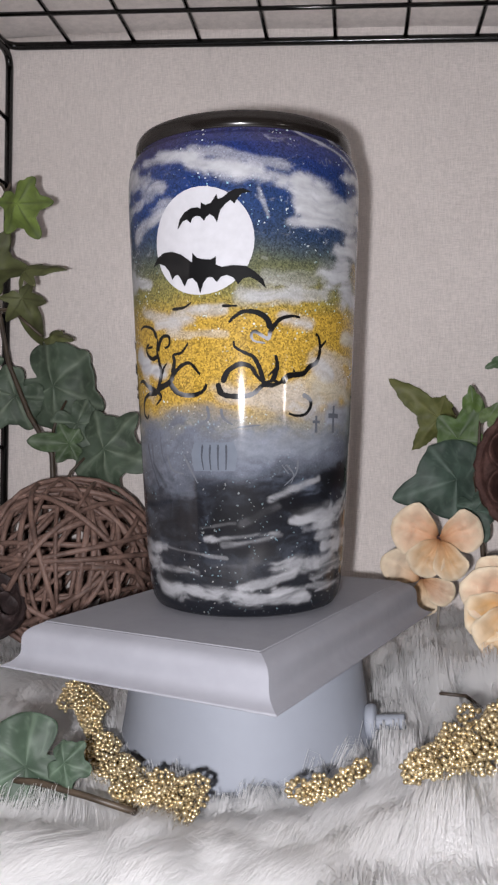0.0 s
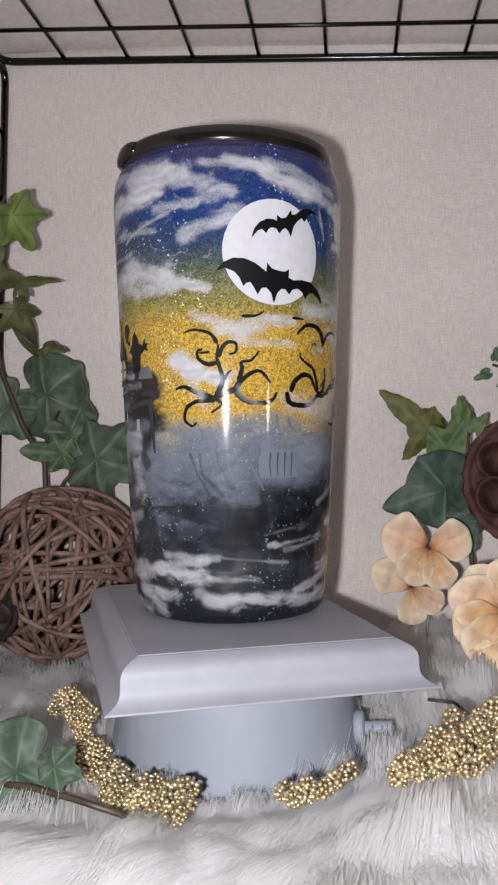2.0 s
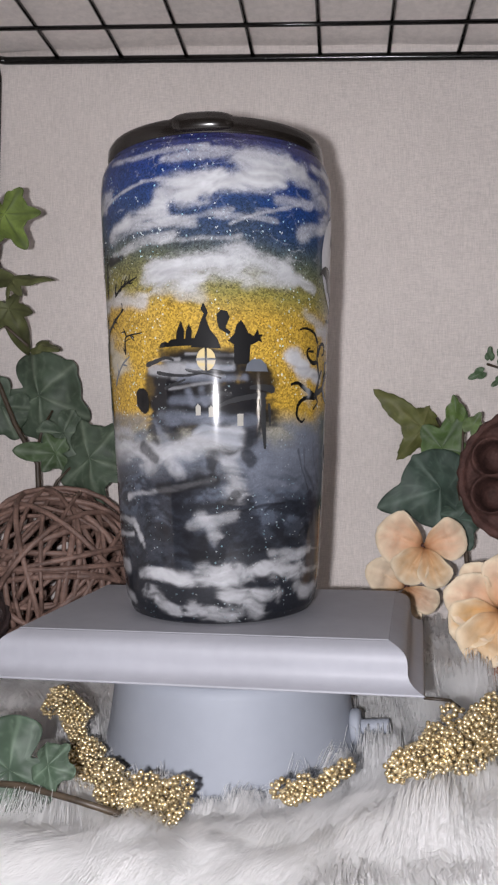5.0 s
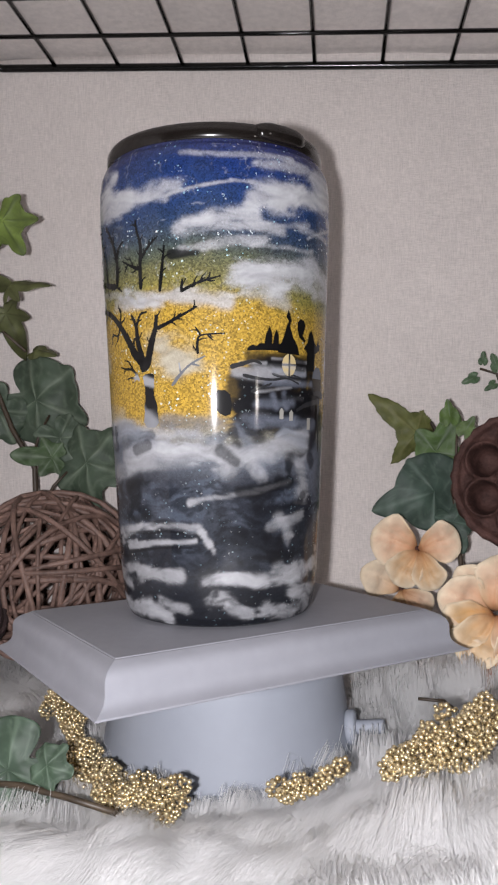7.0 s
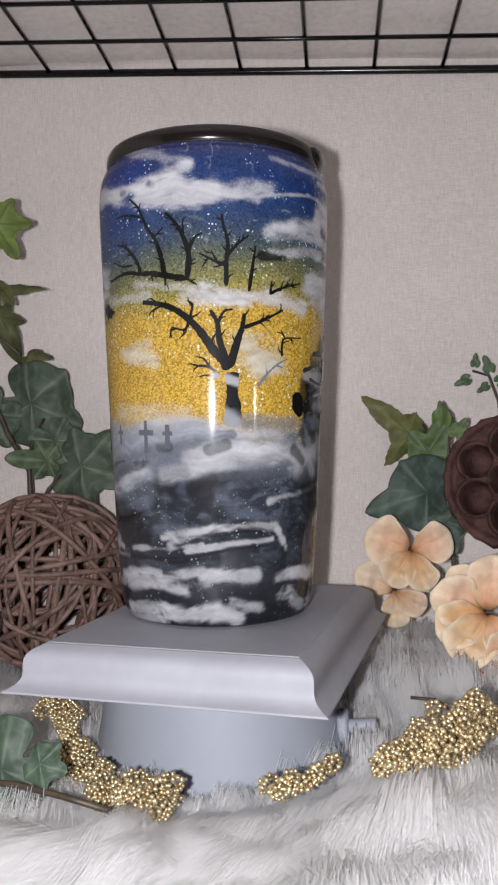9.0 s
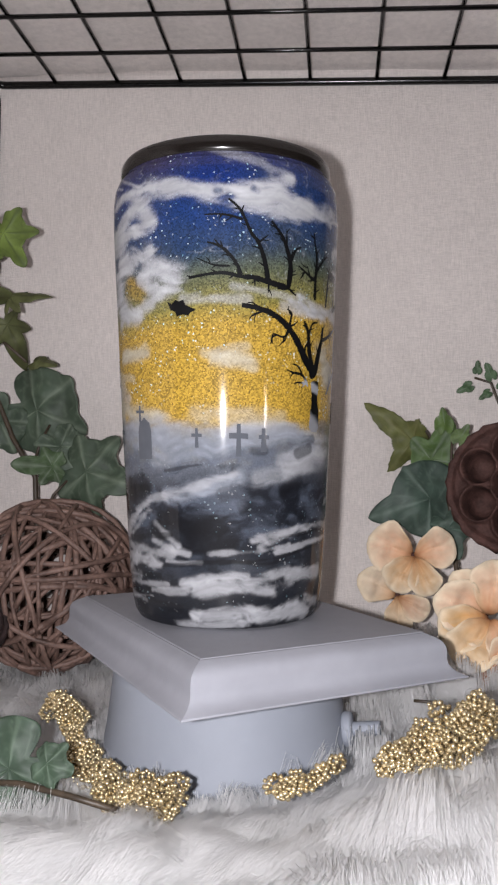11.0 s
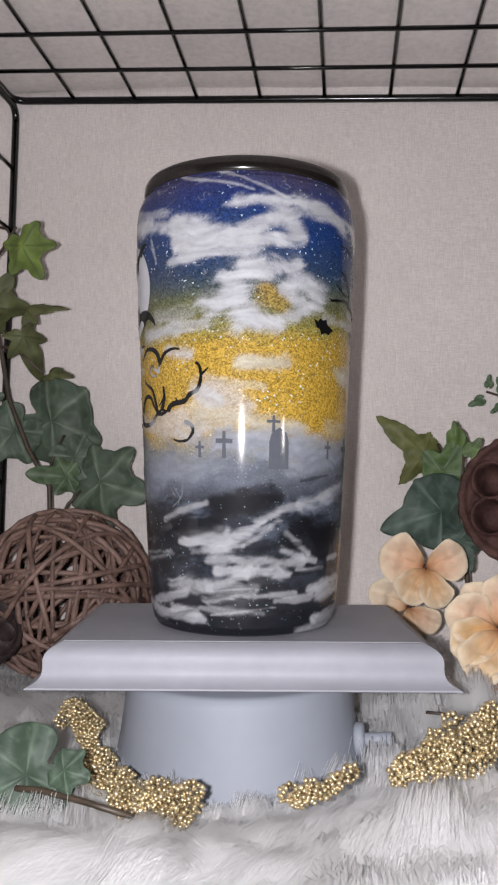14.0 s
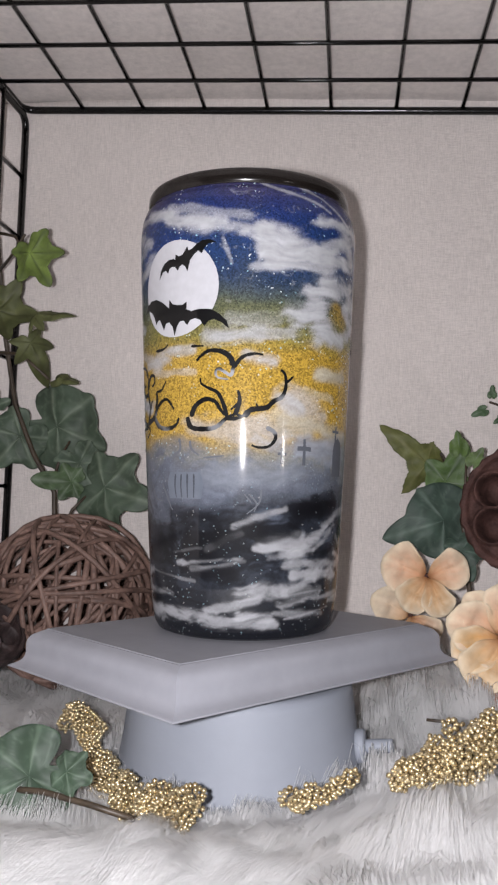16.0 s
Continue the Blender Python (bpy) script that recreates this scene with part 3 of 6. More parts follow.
def inks_castle_side(brush):
    brush("white", 184, 38.4, 191, 31.6, 3.2, 0.55)
    brush("black", 186, 64.4, 197, 64.3, 3.0, 0.95)
    brush("black", 207, 59.9, 209, 58.3, 1.9, 0.85)
    brush("black", 170, 46.1, 182, 52.0, 3.6, 0.9)
    brush("black", 197, 44.2, 201, 46.6, 1.7, 0.8)
    brush("black", 162, 33.5, 181, 29.3, 3.8, 0.7)
    brush("black", 214, 29.7, 273, 33.1, 4.3, 0.6)
    brush("black", 198, 33.7, 208, 26.8, 2.1, 0.5)
    brush("black", 244, 55.8, 252, 47.6, 0.9, 0.5)
    brush("black", 238, 61.9, 245, 47.8, 0.5, 0.5)
    brush("white", 151, 17.6, 182, 17.7, 2.3, 0.7)
    brush("white", 182, 20.2, 239, 16.5, 2.8, 0.8)
    brush("white", 199, 10.2, 214, 6.7, 4.7, 0.8)
    brush("white", 214, 20.4, 245, 23.2, 1.7, 0.6)
    brush("white", 239, 11.8, 260, 5.9, 2.3, 0.5)
    brush("black", 194, 40.2, 229, 43.1, 0.5, 0.8)
    brush("black", 160, 23.0, 214, 25.7, 1.1, 0.6)
    brush("white", 169, 151.7, 191, 154.8, 3.6, 0.9)
    brush("white", 166, 148.3, 210, 154.7, 1.9, 0.7)
    brush("white", 127, 151.9, 158, 156.7, 0.7, 0.8)
    brush("white", 158, 157.1, 171, 155.3, 0.7, 0.6)
    brush("white", 135, 165.9, 189, 165.5, 0.9, 0.5)
    brush("white", 135, 140.6, 166, 145.4, 2.8, 0.85)
    brush("white", 140, 141.8, 182, 140.6, 1.9, 0.7)
    brush("white", 137, 132.8, 173, 136.2, 1.7, 0.6)
    brush("white", 168, 134.0, 203, 135.0, 0.9, 0.4)
    brush("white", 164, 122.8, 182, 121.5, 4.7, 0.9)
    brush("white", 182, 127.4, 195, 126.5, 2.3, 0.6)
    brush("white", 104, 119.5, 155, 115.0, 2.3, 0.75)
    brush("cream", 123, 100.1, 134, 94.2, 5.6, 0.9)
    brush("cream", 126, 99.0, 132, 94.5, 4.5, 0.8)
    brush("black", 160, 89.9, 197, 93.5, 2.1, 0.8)
    brush("black", 167, 81.1, 206, 81.6, 4.7, 0.9)
    brush("black", 183, 78.2, 207, 69.2, 4.3, 0.85)
    brush("black", 131, 131.2, 142, 131.0, 1.3, 0.9)
    brush("black", 162, 78.2, 171, 66.4, 2.6, 0.7)
    brush("white", 159, 90.9, 183, 89.3, 1.7, 0.6)
    brush("white", 160, 93.8, 174, 92.9, 0.6, 0.5)
    brush("white", 168, 84.0, 189, 85.5, 0.5, 0.4)
    brush("grey", 178, 83.1, 180, 79.2, 1.3, 0.8)
    brush("grey", 184, 83.2, 186, 79.2, 1.3, 0.8)
    brush("grey", 165, 74.3, 190, 73.3, 1.7, 0.5)
    brush("white", 72, 70.9, 140, 68.2, 2.8, 0.6)
    brush("white", 98, 56.1, 140, 60.4, 2.8, 0.6)
    brush("white", 155, 58.3, 198, 67.2, 3.6, 0.75)
    brush("white", 138, 45.0, 190, 51.7, 1.3, 0.7)
    brush("white", 176, 35.5, 199, 39.1, 2.1, 0.5)
    brush("white", 168, 58.6, 174, 52.5, 1.7, 0.4)
    brush("black", 161, 48.4, 190, 51.7, 2.6, 0.95)
    brush("black", 158, 70.0, 160, 64.5, 1.7, 0.7)


def inks_tree_side(brush):
    brush("black", 148, 34.1, 177, 29.5, 6.4, 0.6)
    brush("black", 182, 82.2, 197, 78.3, 1.3, 0.5)
    brush("black", 171, 41.7, 199, 43.6, 1.7, 0.6)
    brush("white", 155, 17.7, 201, 16.6, 2.3, 0.8)
    brush("white", 150, 10.7, 168, 4.5, 2.8, 0.7)
    brush("white", 198, 10.2, 225, 9.9, 2.6, 0.6)
    brush("white", 78, 156.1, 105, 152.9, 4.0, 0.9)
    brush("white", 105, 151.0, 131, 154.4, 3.0, 0.7)
    brush("white", 58, 173.3, 96, 162.3, 1.7, 0.4)
    brush("white", 107, 64.9, 159, 60.8, 3.0, 0.7)
    brush("white", 80, 54.7, 115, 58.9, 2.8, 0.5)
    brush("white", 77, 74.7, 113, 69.2, 3.0, 0.5)
    brush("white", 81, 30.1, 105, 36.0, 1.7, 0.9)
    brush("white", 105, 36.4, 141, 36.9, 1.7, 0.9)
    brush("white", 141, 36.5, 147, 28.1, 1.7, 0.85)
    brush("white", 88, 28.2, 138, 31.8, 1.1, 0.8)
    brush("white", 100, 18.8, 129, 19.2, 2.8, 0.85)
    brush("white", 47, 14.6, 100, 20.8, 2.3, 0.7)
    brush("white", 49, 4.8, 116, 7.0, 3.0, 0.9)
    brush("white", 116, 9.1, 131, 7.0, 2.3, 0.7)
    brush("white", 144, 16.8, 178, 16.5, 2.3, 0.7)
    brush("white", 147, 11.0, 154, 10.2, 3.2, 0.6)
    brush("black", 94, 33.5, 132, 34.9, 0.6, 0.9)
    brush("black", 75, 25.5, 135, 29.5, 0.5, 0.85)
    brush("black", 100, 67.3, 116, 69.2, 1.5, 0.6)
    brush("black", 152, 62.9, 159, 58.8, 1.7, 0.7)
    brush("black", 96, 50.3, 106, 53.4, 2.1, 0.6)
    brush("white", 56, 155.4, 76, 157.1, 3.2, 0.9)
    brush("white", 77, 155.7, 106, 151.3, 4.3, 0.95)
    brush("white", 106, 153.8, 126, 151.0, 1.9, 0.6)
    brush("white", 68, 121.9, 95, 119.4, 1.3, 0.4)
    brush("white", 99, 117.7, 124, 115.5, 1.9, 0.8)
    brush("blue", 65, 154.4, 65, 154.2, 1.3, 0.7)
    brush("blue", 78, 156.8, 78, 156.6, 1.3, 0.7)
    brush("cream", 54, 97.9, 78, 94.6, 1.9, 0.6)
    brush("cream", 51, 78.8, 94, 75.9, 2.6, 0.5)
    brush("grey", 55, 65.3, 113, 66.9, 3.8, 0.6)
    brush("grey", 57, 52.9, 68, 47.0, 3.6, 0.5)
    brush("grey", 124, 73.8, 151, 72.9, 2.6, 0.6)
    brush("white", 95, 60.8, 137, 62.4, 2.8, 0.6)
    brush("white", 50, 13.4, 81, 15.6, 1.9, 0.6)
    brush("white", 35, 1.0, 79, 3.5, 2.1, 0.8)
    brush("white", 95, 6.8, 119, 3.8, 3.0, 0.9)
    brush("black", 44, 24.6, 92, 24.9, 0.6, 0.8)
    brush("black", 78, 65.2, 84, 65.1, 1.3, 0.5)
    brush("black", 104, 63.1, 113, 65.0, 1.5, 0.6)
    brush("black", 97, 50.3, 103, 51.2, 2.1, 0.5)
    brush("white", 345, 171.9, 388, 157.3, 0.6, 0.6)
    brush("white", 28, 156.9, 63, 156.8, 2.1, 0.9)
    brush("grey", 174, 87.0, 206, 86.4, 1.2, 0.8)
    brush("grey", 170, 80.4, 190, 80.0, 1.6, 0.7)
    brush("mist", 178, 90.6, 200, 90.2, 0.8, 0.6)
    brush("grey", 168, 72.6, 210, 72.0, 1.8, 0.7)
    brush("mist", 184, 69.0, 200, 66.0, 2.4, 0.6)


def inks_grave_side(brush):
    brush("white", 63, 155.8, 96, 161.5, 2.1, 0.8)
    brush("white", 71, 152.3, 100, 148.0, 3.0, 0.8)
    brush("white", 358, 149.3, 385, 155.2, 2.3, 0.8)
    brush("white", 351, 144.1, 382, 145.5, 1.9, 0.7)
    brush("blue", 60, 155.9, 61, 155.7, 1.5, 0.7)
    brush("blue", 76, 157.5, 76, 157.4, 1.3, 0.7)
    brush("white", 44, 118.2, 74, 116.6, 1.9, 0.5)
    brush("white", 94, 115.9, 113, 115.7, 1.9, 0.6)
    brush("cream", 58, 96.7, 74, 96.6, 2.3, 0.6)
    brush("cream", 6, 76.4, 32, 76.5, 2.3, 0.5)
    brush("mist", 22, 70.6, 106, 70.8, 3.4, 0.7)
    brush("mist", 33, 48.7, 70, 55.3, 3.6, 0.8)
    brush("black", 33, 58.4, 52, 59.6, 0.6, 0.7)
    brush("black", 346, 49.4, 377, 50.1, 3.2, 0.85)
    brush("black", 26, 36.0, 64, 32.2, 5.1, 0.95)
    brush("black", 64, 48.7, 108, 50.1, 2.8, 0.5)
    brush("black", 83, 38.3, 110, 39.4, 1.5, 0.5)
    brush("white", 356, 24.5, 380, 25.5, 1.9, 0.7)
    brush("white", 24, 38.0, 37, 30.6, 1.5, 0.6)
    brush("white", 77, 31.9, 104, 36.0, 1.7, 0.8)
    brush("white", 56, 27.3, 100, 30.4, 1.1, 0.7)
    brush("white", 353, 15.4, 390, 16.7, 1.3, 0.6)
    brush("white", 43, 16.1, 92, 14.7, 2.1, 0.8)
    brush("white", 49, 6.3, 78, 7.3, 2.8, 0.8)
    brush("white", 30, 25.9, 52, 24.6, 0.9, 0.6)
    brush("white", 353, 37.2, 377, 41.3, 1.5, 0.5)
    brush("white", 355, 159.5, 385, 158.6, 1.9, 0.85)
    brush("white", 25, 159.6, 52, 157.1, 2.3, 0.8)
    brush("white", 303, 176.9, 363, 162.8, 0.5, 0.6)
    brush("white", 329, 153.0, 363, 144.2, 3.4, 0.9)
    brush("white", 15, 157.8, 25, 147.9, 3.0, 0.9)
    brush("white", 3, 144.2, 28, 147.5, 1.9, 0.8)
    brush("white", 328, 142.3, 360, 140.4, 1.3, 0.7)
    brush("white", 0, 134.3, 25, 137.4, 3.0, 0.9)
    brush("white", 351, 128.9, 360, 114.3, 4.5, 0.95)
    brush("white", 26, 133.4, 38, 126.0, 4.5, 0.9)
    brush("white", 12, 115.4, 25, 118.2, 2.3, 0.75)
    brush("white", 360, 116.3, 374, 113.7, 3.0, 0.8)
    brush("yellow", 10, 125.6, 21, 123.3, 2.6, 0.8)
    brush("cream", 357, 100.1, 382, 99.5, 2.1, 0.85)
    brush("cream", 349, 93.8, 371, 91.1, 1.1, 0.5)
    brush("cream", 58, 97.9, 73, 100.9, 1.7, 0.5)
    brush("cream", 335, 83.8, 388, 77.2, 2.8, 0.6)
    brush("mist", 348, 73.0, 385, 69.1, 3.6, 0.8)
    brush("mist", 28, 62.6, 63, 66.9, 3.0, 0.6)
    brush("white", 5, 42.1, 31, 48.4, 1.9, 0.6)
    brush("white", 31, 48.4, 68, 56.4, 1.9, 0.6)
    brush("black", 346, 45.2, 361, 52.3, 3.2, 0.85)
    brush("black", 28, 40.2, 61, 36.0, 4.3, 0.95)


def inks_cloud_side(brush):
    brush("black", 340, 28.1, 385, 29.4, 0.9, 0.6)
    brush("black", 25, 24.3, 76, 24.8, 0.9, 0.7)
    brush("black", 344, 18.8, 386, 20.2, 1.1, 0.7)
    brush("black", 13, 13.9, 44, 15.8, 1.1, 0.7)
    brush("white", 330, 30.8, 360, 33.8, 1.9, 0.85)
    brush("white", 0, 33.8, 20, 42.3, 1.7, 0.6)
    brush("white", 345, 24.8, 385, 23.9, 1.9, 0.85)
    brush("white", 20, 32.1, 44, 27.8, 1.3, 0.7)
    brush("white", 41, 17.6, 76, 20.1, 1.9, 0.75)
    brush("white", 338, 13.8, 363, 17.3, 1.7, 0.6)
    brush("white", 342, 8.1, 379, 11.5, 0.6, 0.6)
    brush("white", 46, 7.0, 74, 6.3, 1.9, 0.85)
    brush("white", 326, 153.0, 328, 144.9, 3.0, 0.9)
    brush("white", 328, 146.5, 361, 146.2, 3.0, 0.95)
    brush("white", 359, 144.0, 375, 153.5, 2.1, 0.9)
    brush("white", 353, 158.3, 372, 158.5, 1.7, 0.75)
    brush("white", 274, 164.4, 319, 157.9, 1.3, 0.5)
    brush("white", 319, 139.0, 348, 141.7, 1.1, 0.5)
    brush("white", 18, 158.1, 42, 159.9, 1.1, 0.6)
    brush("olive", 308, 123.6, 340, 120.7, 3.8, 0.4)
    brush("white", 343, 119.2, 356, 125.4, 5.1, 0.9)
    brush("white", 350, 129.4, 373, 134.6, 3.2, 0.7)
    brush("white", 21, 127.0, 30, 121.6, 2.6, 0.8)
    brush("white", 303, 113.0, 340, 115.1, 2.3, 0.6)
    brush("white", 334, 90.5, 346, 86.4, 2.3, 0.7)
    brush("white", 315, 105.7, 331, 103.0, 1.9, 0.6)
    brush("yellow", 7, 124.3, 16, 121.1, 3.2, 0.85)
    brush("cream", 356, 98.8, 381, 101.8, 1.7, 0.5)
    brush("cream", 337, 80.2, 363, 80.4, 2.8, 0.5)
    brush("mist", 337, 72.0, 390, 72.7, 3.8, 0.7)
    brush("mist", 300, 61.6, 346, 63.8, 4.3, 0.5)
    brush("black", 353, 51.5, 380, 53.6, 2.6, 0.85)
    brush("black", 304, 38.2, 346, 41.2, 3.2, 0.85)
    brush("black", 297, 25.4, 340, 30.2, 0.9, 0.6)
    brush("black", 355, 32.4, 394, 33.8, 0.9, 0.7)
    brush("black", 349, 12.8, 398, 7.9, 1.5, 0.6)
    brush("black", 336, 14.6, 365, 17.9, 1.1, 0.6)
    brush("white", 324, 34.6, 352, 35.1, 1.9, 0.85)
    brush("white", 352, 37.1, 380, 45.3, 1.5, 0.7)
    brush("white", 340, 28.8, 394, 28.0, 1.7, 0.7)
    brush("white", 313, 42.7, 340, 49.4, 1.5, 0.6)
    brush("white", 340, 18.5, 361, 22.7, 1.7, 0.6)
    brush("white", 316, 9.1, 333, 8.3, 2.3, 0.85)
    brush("white", 295, 11.9, 326, 16.0, 1.9, 0.7)
    brush("white", 19, 13.9, 42, 14.8, 1.5, 0.6)


# smoke that lies over the black marks
def smoke(veil):
    veil(304, 98.5, 328, 98.9, 2.1, 0.85)
    veil(237, 92.7, 244, 82.0, 1.7, 0.6)
    veil(336, 89.3, 355, 83.7, 2.6, 0.5)
    veil(301, 79.1, 337, 78.9, 2.1, 0.5)
    veil(234, 92.4, 251, 88.2, 2.3, 0.75)
    veil(263, 83.9, 272, 78.0, 1.9, 0.4)
    veil(108, 88.9, 122, 86.6, 2.1, 0.75)
    veil(109, 74.8, 121, 69.8, 4.7, 0.6)
    veil(100, 118.1, 126, 115.6, 1.7, 0.85)
    veil(108, 82.6, 113, 76.7, 1.9, 0.3)
    veil(121, 94.4, 133, 92.6, 1.9, 0.5)
    veil(175, 94.1, 196, 91.7, 1.1, 0.5)
    veil(165, 92.0, 188, 90.0, 0.9, 0.4)


# ---- numeric helpers ----
def value_noise(p):
    """Smooth noise of points (n, 3), 0 to 1."""
    i = np.floor(p).astype(np.int64)
    f = p - i
    f = f * f * (3 - 2 * f)
    total = np.zeros(len(p))
    for dx in (0, 1):
        for dy in (0, 1):
            for dz in (0, 1):
                h = (i[:, 0] + dx) * 374761393 + (i[:, 1] + dy) * 668265263 + (i[:, 2] + dz) * 2147483647
                h = (h ^ (h >> 13)) * 1274126177
                h = ((h ^ (h >> 16)) & 0xFFFF) / 65535.0
                w = (f[:, 0] if dx else 1 - f[:, 0]) * (f[:, 1] if dy else 1 - f[:, 1]) * (f[:, 2] if dz else 1 - f[:, 2])
                total += h * w
    return total


def fbm(p, octaves=5):
    total, amp, norm = np.zeros(len(p)), 1.0, 0.0
    for k in range(octaves):
        total += amp * value_noise(p * 2.0 ** k + 17.3 * k)
        norm += amp
        amp *= 0.55
    return total / norm


def step(a, b, x):
    t = np.clip((x - a) / (b - a), 0, 1)
    return t * t * (3 - 2 * t)


def fast_mesh(name, verts, quads, material, parent=None, label="", smooth=True):
    """A mesh from arrays: vertices (n, 3) and quads (m, 4)."""
    me = bpy.data.meshes.new(name)
    me.vertices.add(len(verts))
    me.vertices.foreach_set("co", np.asarray(verts, dtype=np.float32).ravel())
    me.loops.add(quads.size)
    me.loops.foreach_set("vertex_index", quads.ravel().astype(np.int32))
    me.polygons.add(len(quads))
    me.polygons.foreach_set("loop_start", np.arange(0, quads.size, 4, dtype=np.int32))
    me.update(calc_edges=True)
    me.materials.append(material)
    if smooth:
        me.polygons.foreach_set("use_smooth", np.ones(len(quads), dtype=bool))
    me.validate()
    ob = new(name, me)
    if parent:
        ob.parent = parent
    return tagged(ob, label)


def paint_attribute(me, colours, flakes=None):
    at = me.attributes.new("paint", "FLOAT_COLOR", "POINT")
    at.data.foreach_set("color", np.column_stack([colours, np.ones(len(colours)) if flakes is None else flakes]).astype(np.float32).ravel())


def painted(name, rough, coat, glitter=0.0, vary=0.15, scale=300, bump=0.0):
    """A material whose pigment is stored on the mesh, with grain, and glitter flakes if asked."""
    m = bpy.data.materials.new(name)
    m.use_nodes = True
    nt = m.node_tree
    b = nt.nodes["Principled BSDF"]
    b.inputs["Roughness"].default_value = rough
    b.inputs["Coat Weight"].default_value = coat
    b.inputs["Coat Roughness"].default_value = 0.085
    b.inputs["Specular IOR Level"].default_value = 0.15 if coat > 0.5 else 0.4
    at = nt.nodes.new("ShaderNodeAttribute")
    at.attribute_name = "paint"
    tc = nt.nodes.new("ShaderNodeTexCoord")
    n = nt.nodes.new("ShaderNodeTexNoise")
    n.inputs["Scale"].default_value = scale
    n.inputs["Detail"].default_value = 4
    nt.links.new(tc.outputs["Object"], n.inputs["Vector"])
    mr = nt.nodes.new("ShaderNodeMapRange")
    mr.inputs["From Min"].default_value, mr.inputs["From Max"].default_value = 0.3, 0.7
    mr.inputs["To Min"].default_value, mr.inputs["To Max"].default_value = 1 - vary, 1 + vary
    nt.links.new(n.outputs["Fac"], mr.inputs["Value"])
    hsv = nt.nodes.new("ShaderNodeHueSaturation")
    nt.links.new(at.outputs["Color"], hsv.inputs["Color"])
    nt.links.new(mr.outputs[0], hsv.inputs["Value"])
    last = hsv.outputs["Color"]
    if glitter:
        v = nt.nodes.new("ShaderNodeTexVoronoi")
        v.inputs["Scale"].default_value = 1900
        nt.links.new(tc.outputs["Object"], v.inputs["Vector"])
        sep = nt.nodes.new("ShaderNodeSeparateColor")
        nt.links.new(v.outputs["Color"], sep.inputs["Color"])
        # random tone stands in for each flake's slant; rare pale flakes are painted glints
        flake = nt.nodes.new("ShaderNodeMapRange")
        flake.inputs["From Min"].default_value, flake.inputs["From Max"].default_value = 0.0, 1.0
        flake.inputs["To Min"].default_value, flake.inputs["To Max"].default_value = 0.45, 1.5
        nt.links.new(sep.outputs["Green"], flake.inputs["Value"])
        h2 = nt.nodes.new("ShaderNodeHueSaturation")
        nt.links.new(last, h2.inputs["Color"])
        dose = nt.nodes.new("ShaderNodeMix")
        dose.inputs["A"].default_value = 1.0
        nt.links.new(at.outputs["Alpha"], dose.inputs["Factor"])
        nt.links.new(flake.outputs[0], dose.inputs["B"])
        nt.links.new(dose.outputs["Result"], h2.inputs["Value"])
        gt = nt.nodes.new("ShaderNodeMath")
        gt.operation = "GREATER_THAN"
        gt.inputs[1].default_value = 0.977
        nt.links.new(sep.outputs["Red"], gt.inputs[0])
        mul = nt.nodes.new("ShaderNodeMath")
        mul.operation = "MULTIPLY"
        mul.inputs[1].default_value = glitter
        nt.links.new(gt.outputs[0], mul.inputs[0])
        big = nt.nodes.new("ShaderNodeTexNoise")
        big.inputs["Scale"].default_value = 60
        nt.links.new(tc.outputs["Object"], big.inputs["Vector"])
        patch = nt.nodes.new("ShaderNodeMapRange")
        patch.inputs["From Min"].default_value, patch.inputs["From Max"].default_value = 0.45, 0.6
        nt.links.new(big.outputs["Fac"], patch.inputs["Value"])
        mul2 = nt.nodes.new("ShaderNodeMath")
        mul2.operation = "MULTIPLY"
        nt.links.new(mul.outputs[0], mul2.inputs[0])
        nt.links.new(patch.outputs[0], mul2.inputs[1])
        mul3 = nt.nodes.new("ShaderNodeMath")
        mul3.operation = "MULTIPLY"
        nt.links.new(mul2.outputs[0], mul3.inputs[0])
        nt.links.new(at.outputs["Alpha"], mul3.inputs[1])
        mix = nt.nodes.new("ShaderNodeMix")
        mix.data_type = "RGBA"
        nt.links.new(mul3.outputs[0], mix.inputs["Factor"])
        nt.links.new(h2.outputs["Color"], mix.inputs["A"])
        hue = nt.nodes.new("ShaderNodeMix")
        hue.data_type = "RGBA"
        hue.inputs["A"].default_value = (0.30, 0.60, 0.72, 1)
        hue.inputs["B"].default_value = (0.80, 0.78, 0.74, 1)
        nt.links.new(sep.outputs["Blue"], hue.inputs["Factor"])
        nt.links.new(hue.outputs["Result"], mix.inputs["B"])
        last = mix.outputs["Result"]
    nt.links.new(last, b.inputs["Base Color"])
    if bump:
        bp = nt.nodes.new("ShaderNodeBump")
        bp.inputs["Strength"].default_value = bump
        bp.inputs["Distance"].default_value = 0.0006
        nt.links.new(n.outputs["Fac"], bp.inputs["Height"])
        nt.links.new(bp.outputs["Normal"], b.inputs["Normal"])
    return m


M_PAINT = painted("inks_and_glitter_under_resin", 0.6, 0.6, 0.9, 0.05, 500)
M_INK = painted("ink_under_resin", 0.6, 0.6, 0.0, 0.05, 300)
BLACK, MOON, STONE, SMOKE = (0.0025, 0.0025, 0.003), (0.50, 0.50, 0.53), (0.05, 0.057, 0.072), (0.125, 0.142, 0.175)
M_BLACK = mat("black_steel_base", (0.006, 0.006, 0.008), 0.5, vary=0.2)
M_LEAF = painted("artificial_leaf", 0.58, 0.0, 0.0, 0.22, 160, 0.25)
M_PETAL = painted("silk_petal", 0.7, 0.0, 0.0, 0.10, 220, 0.15)
M_FLORAL = mat("pale_floral_wire", (0.42, 0.38, 0.33), 0.7, vary=0.2)
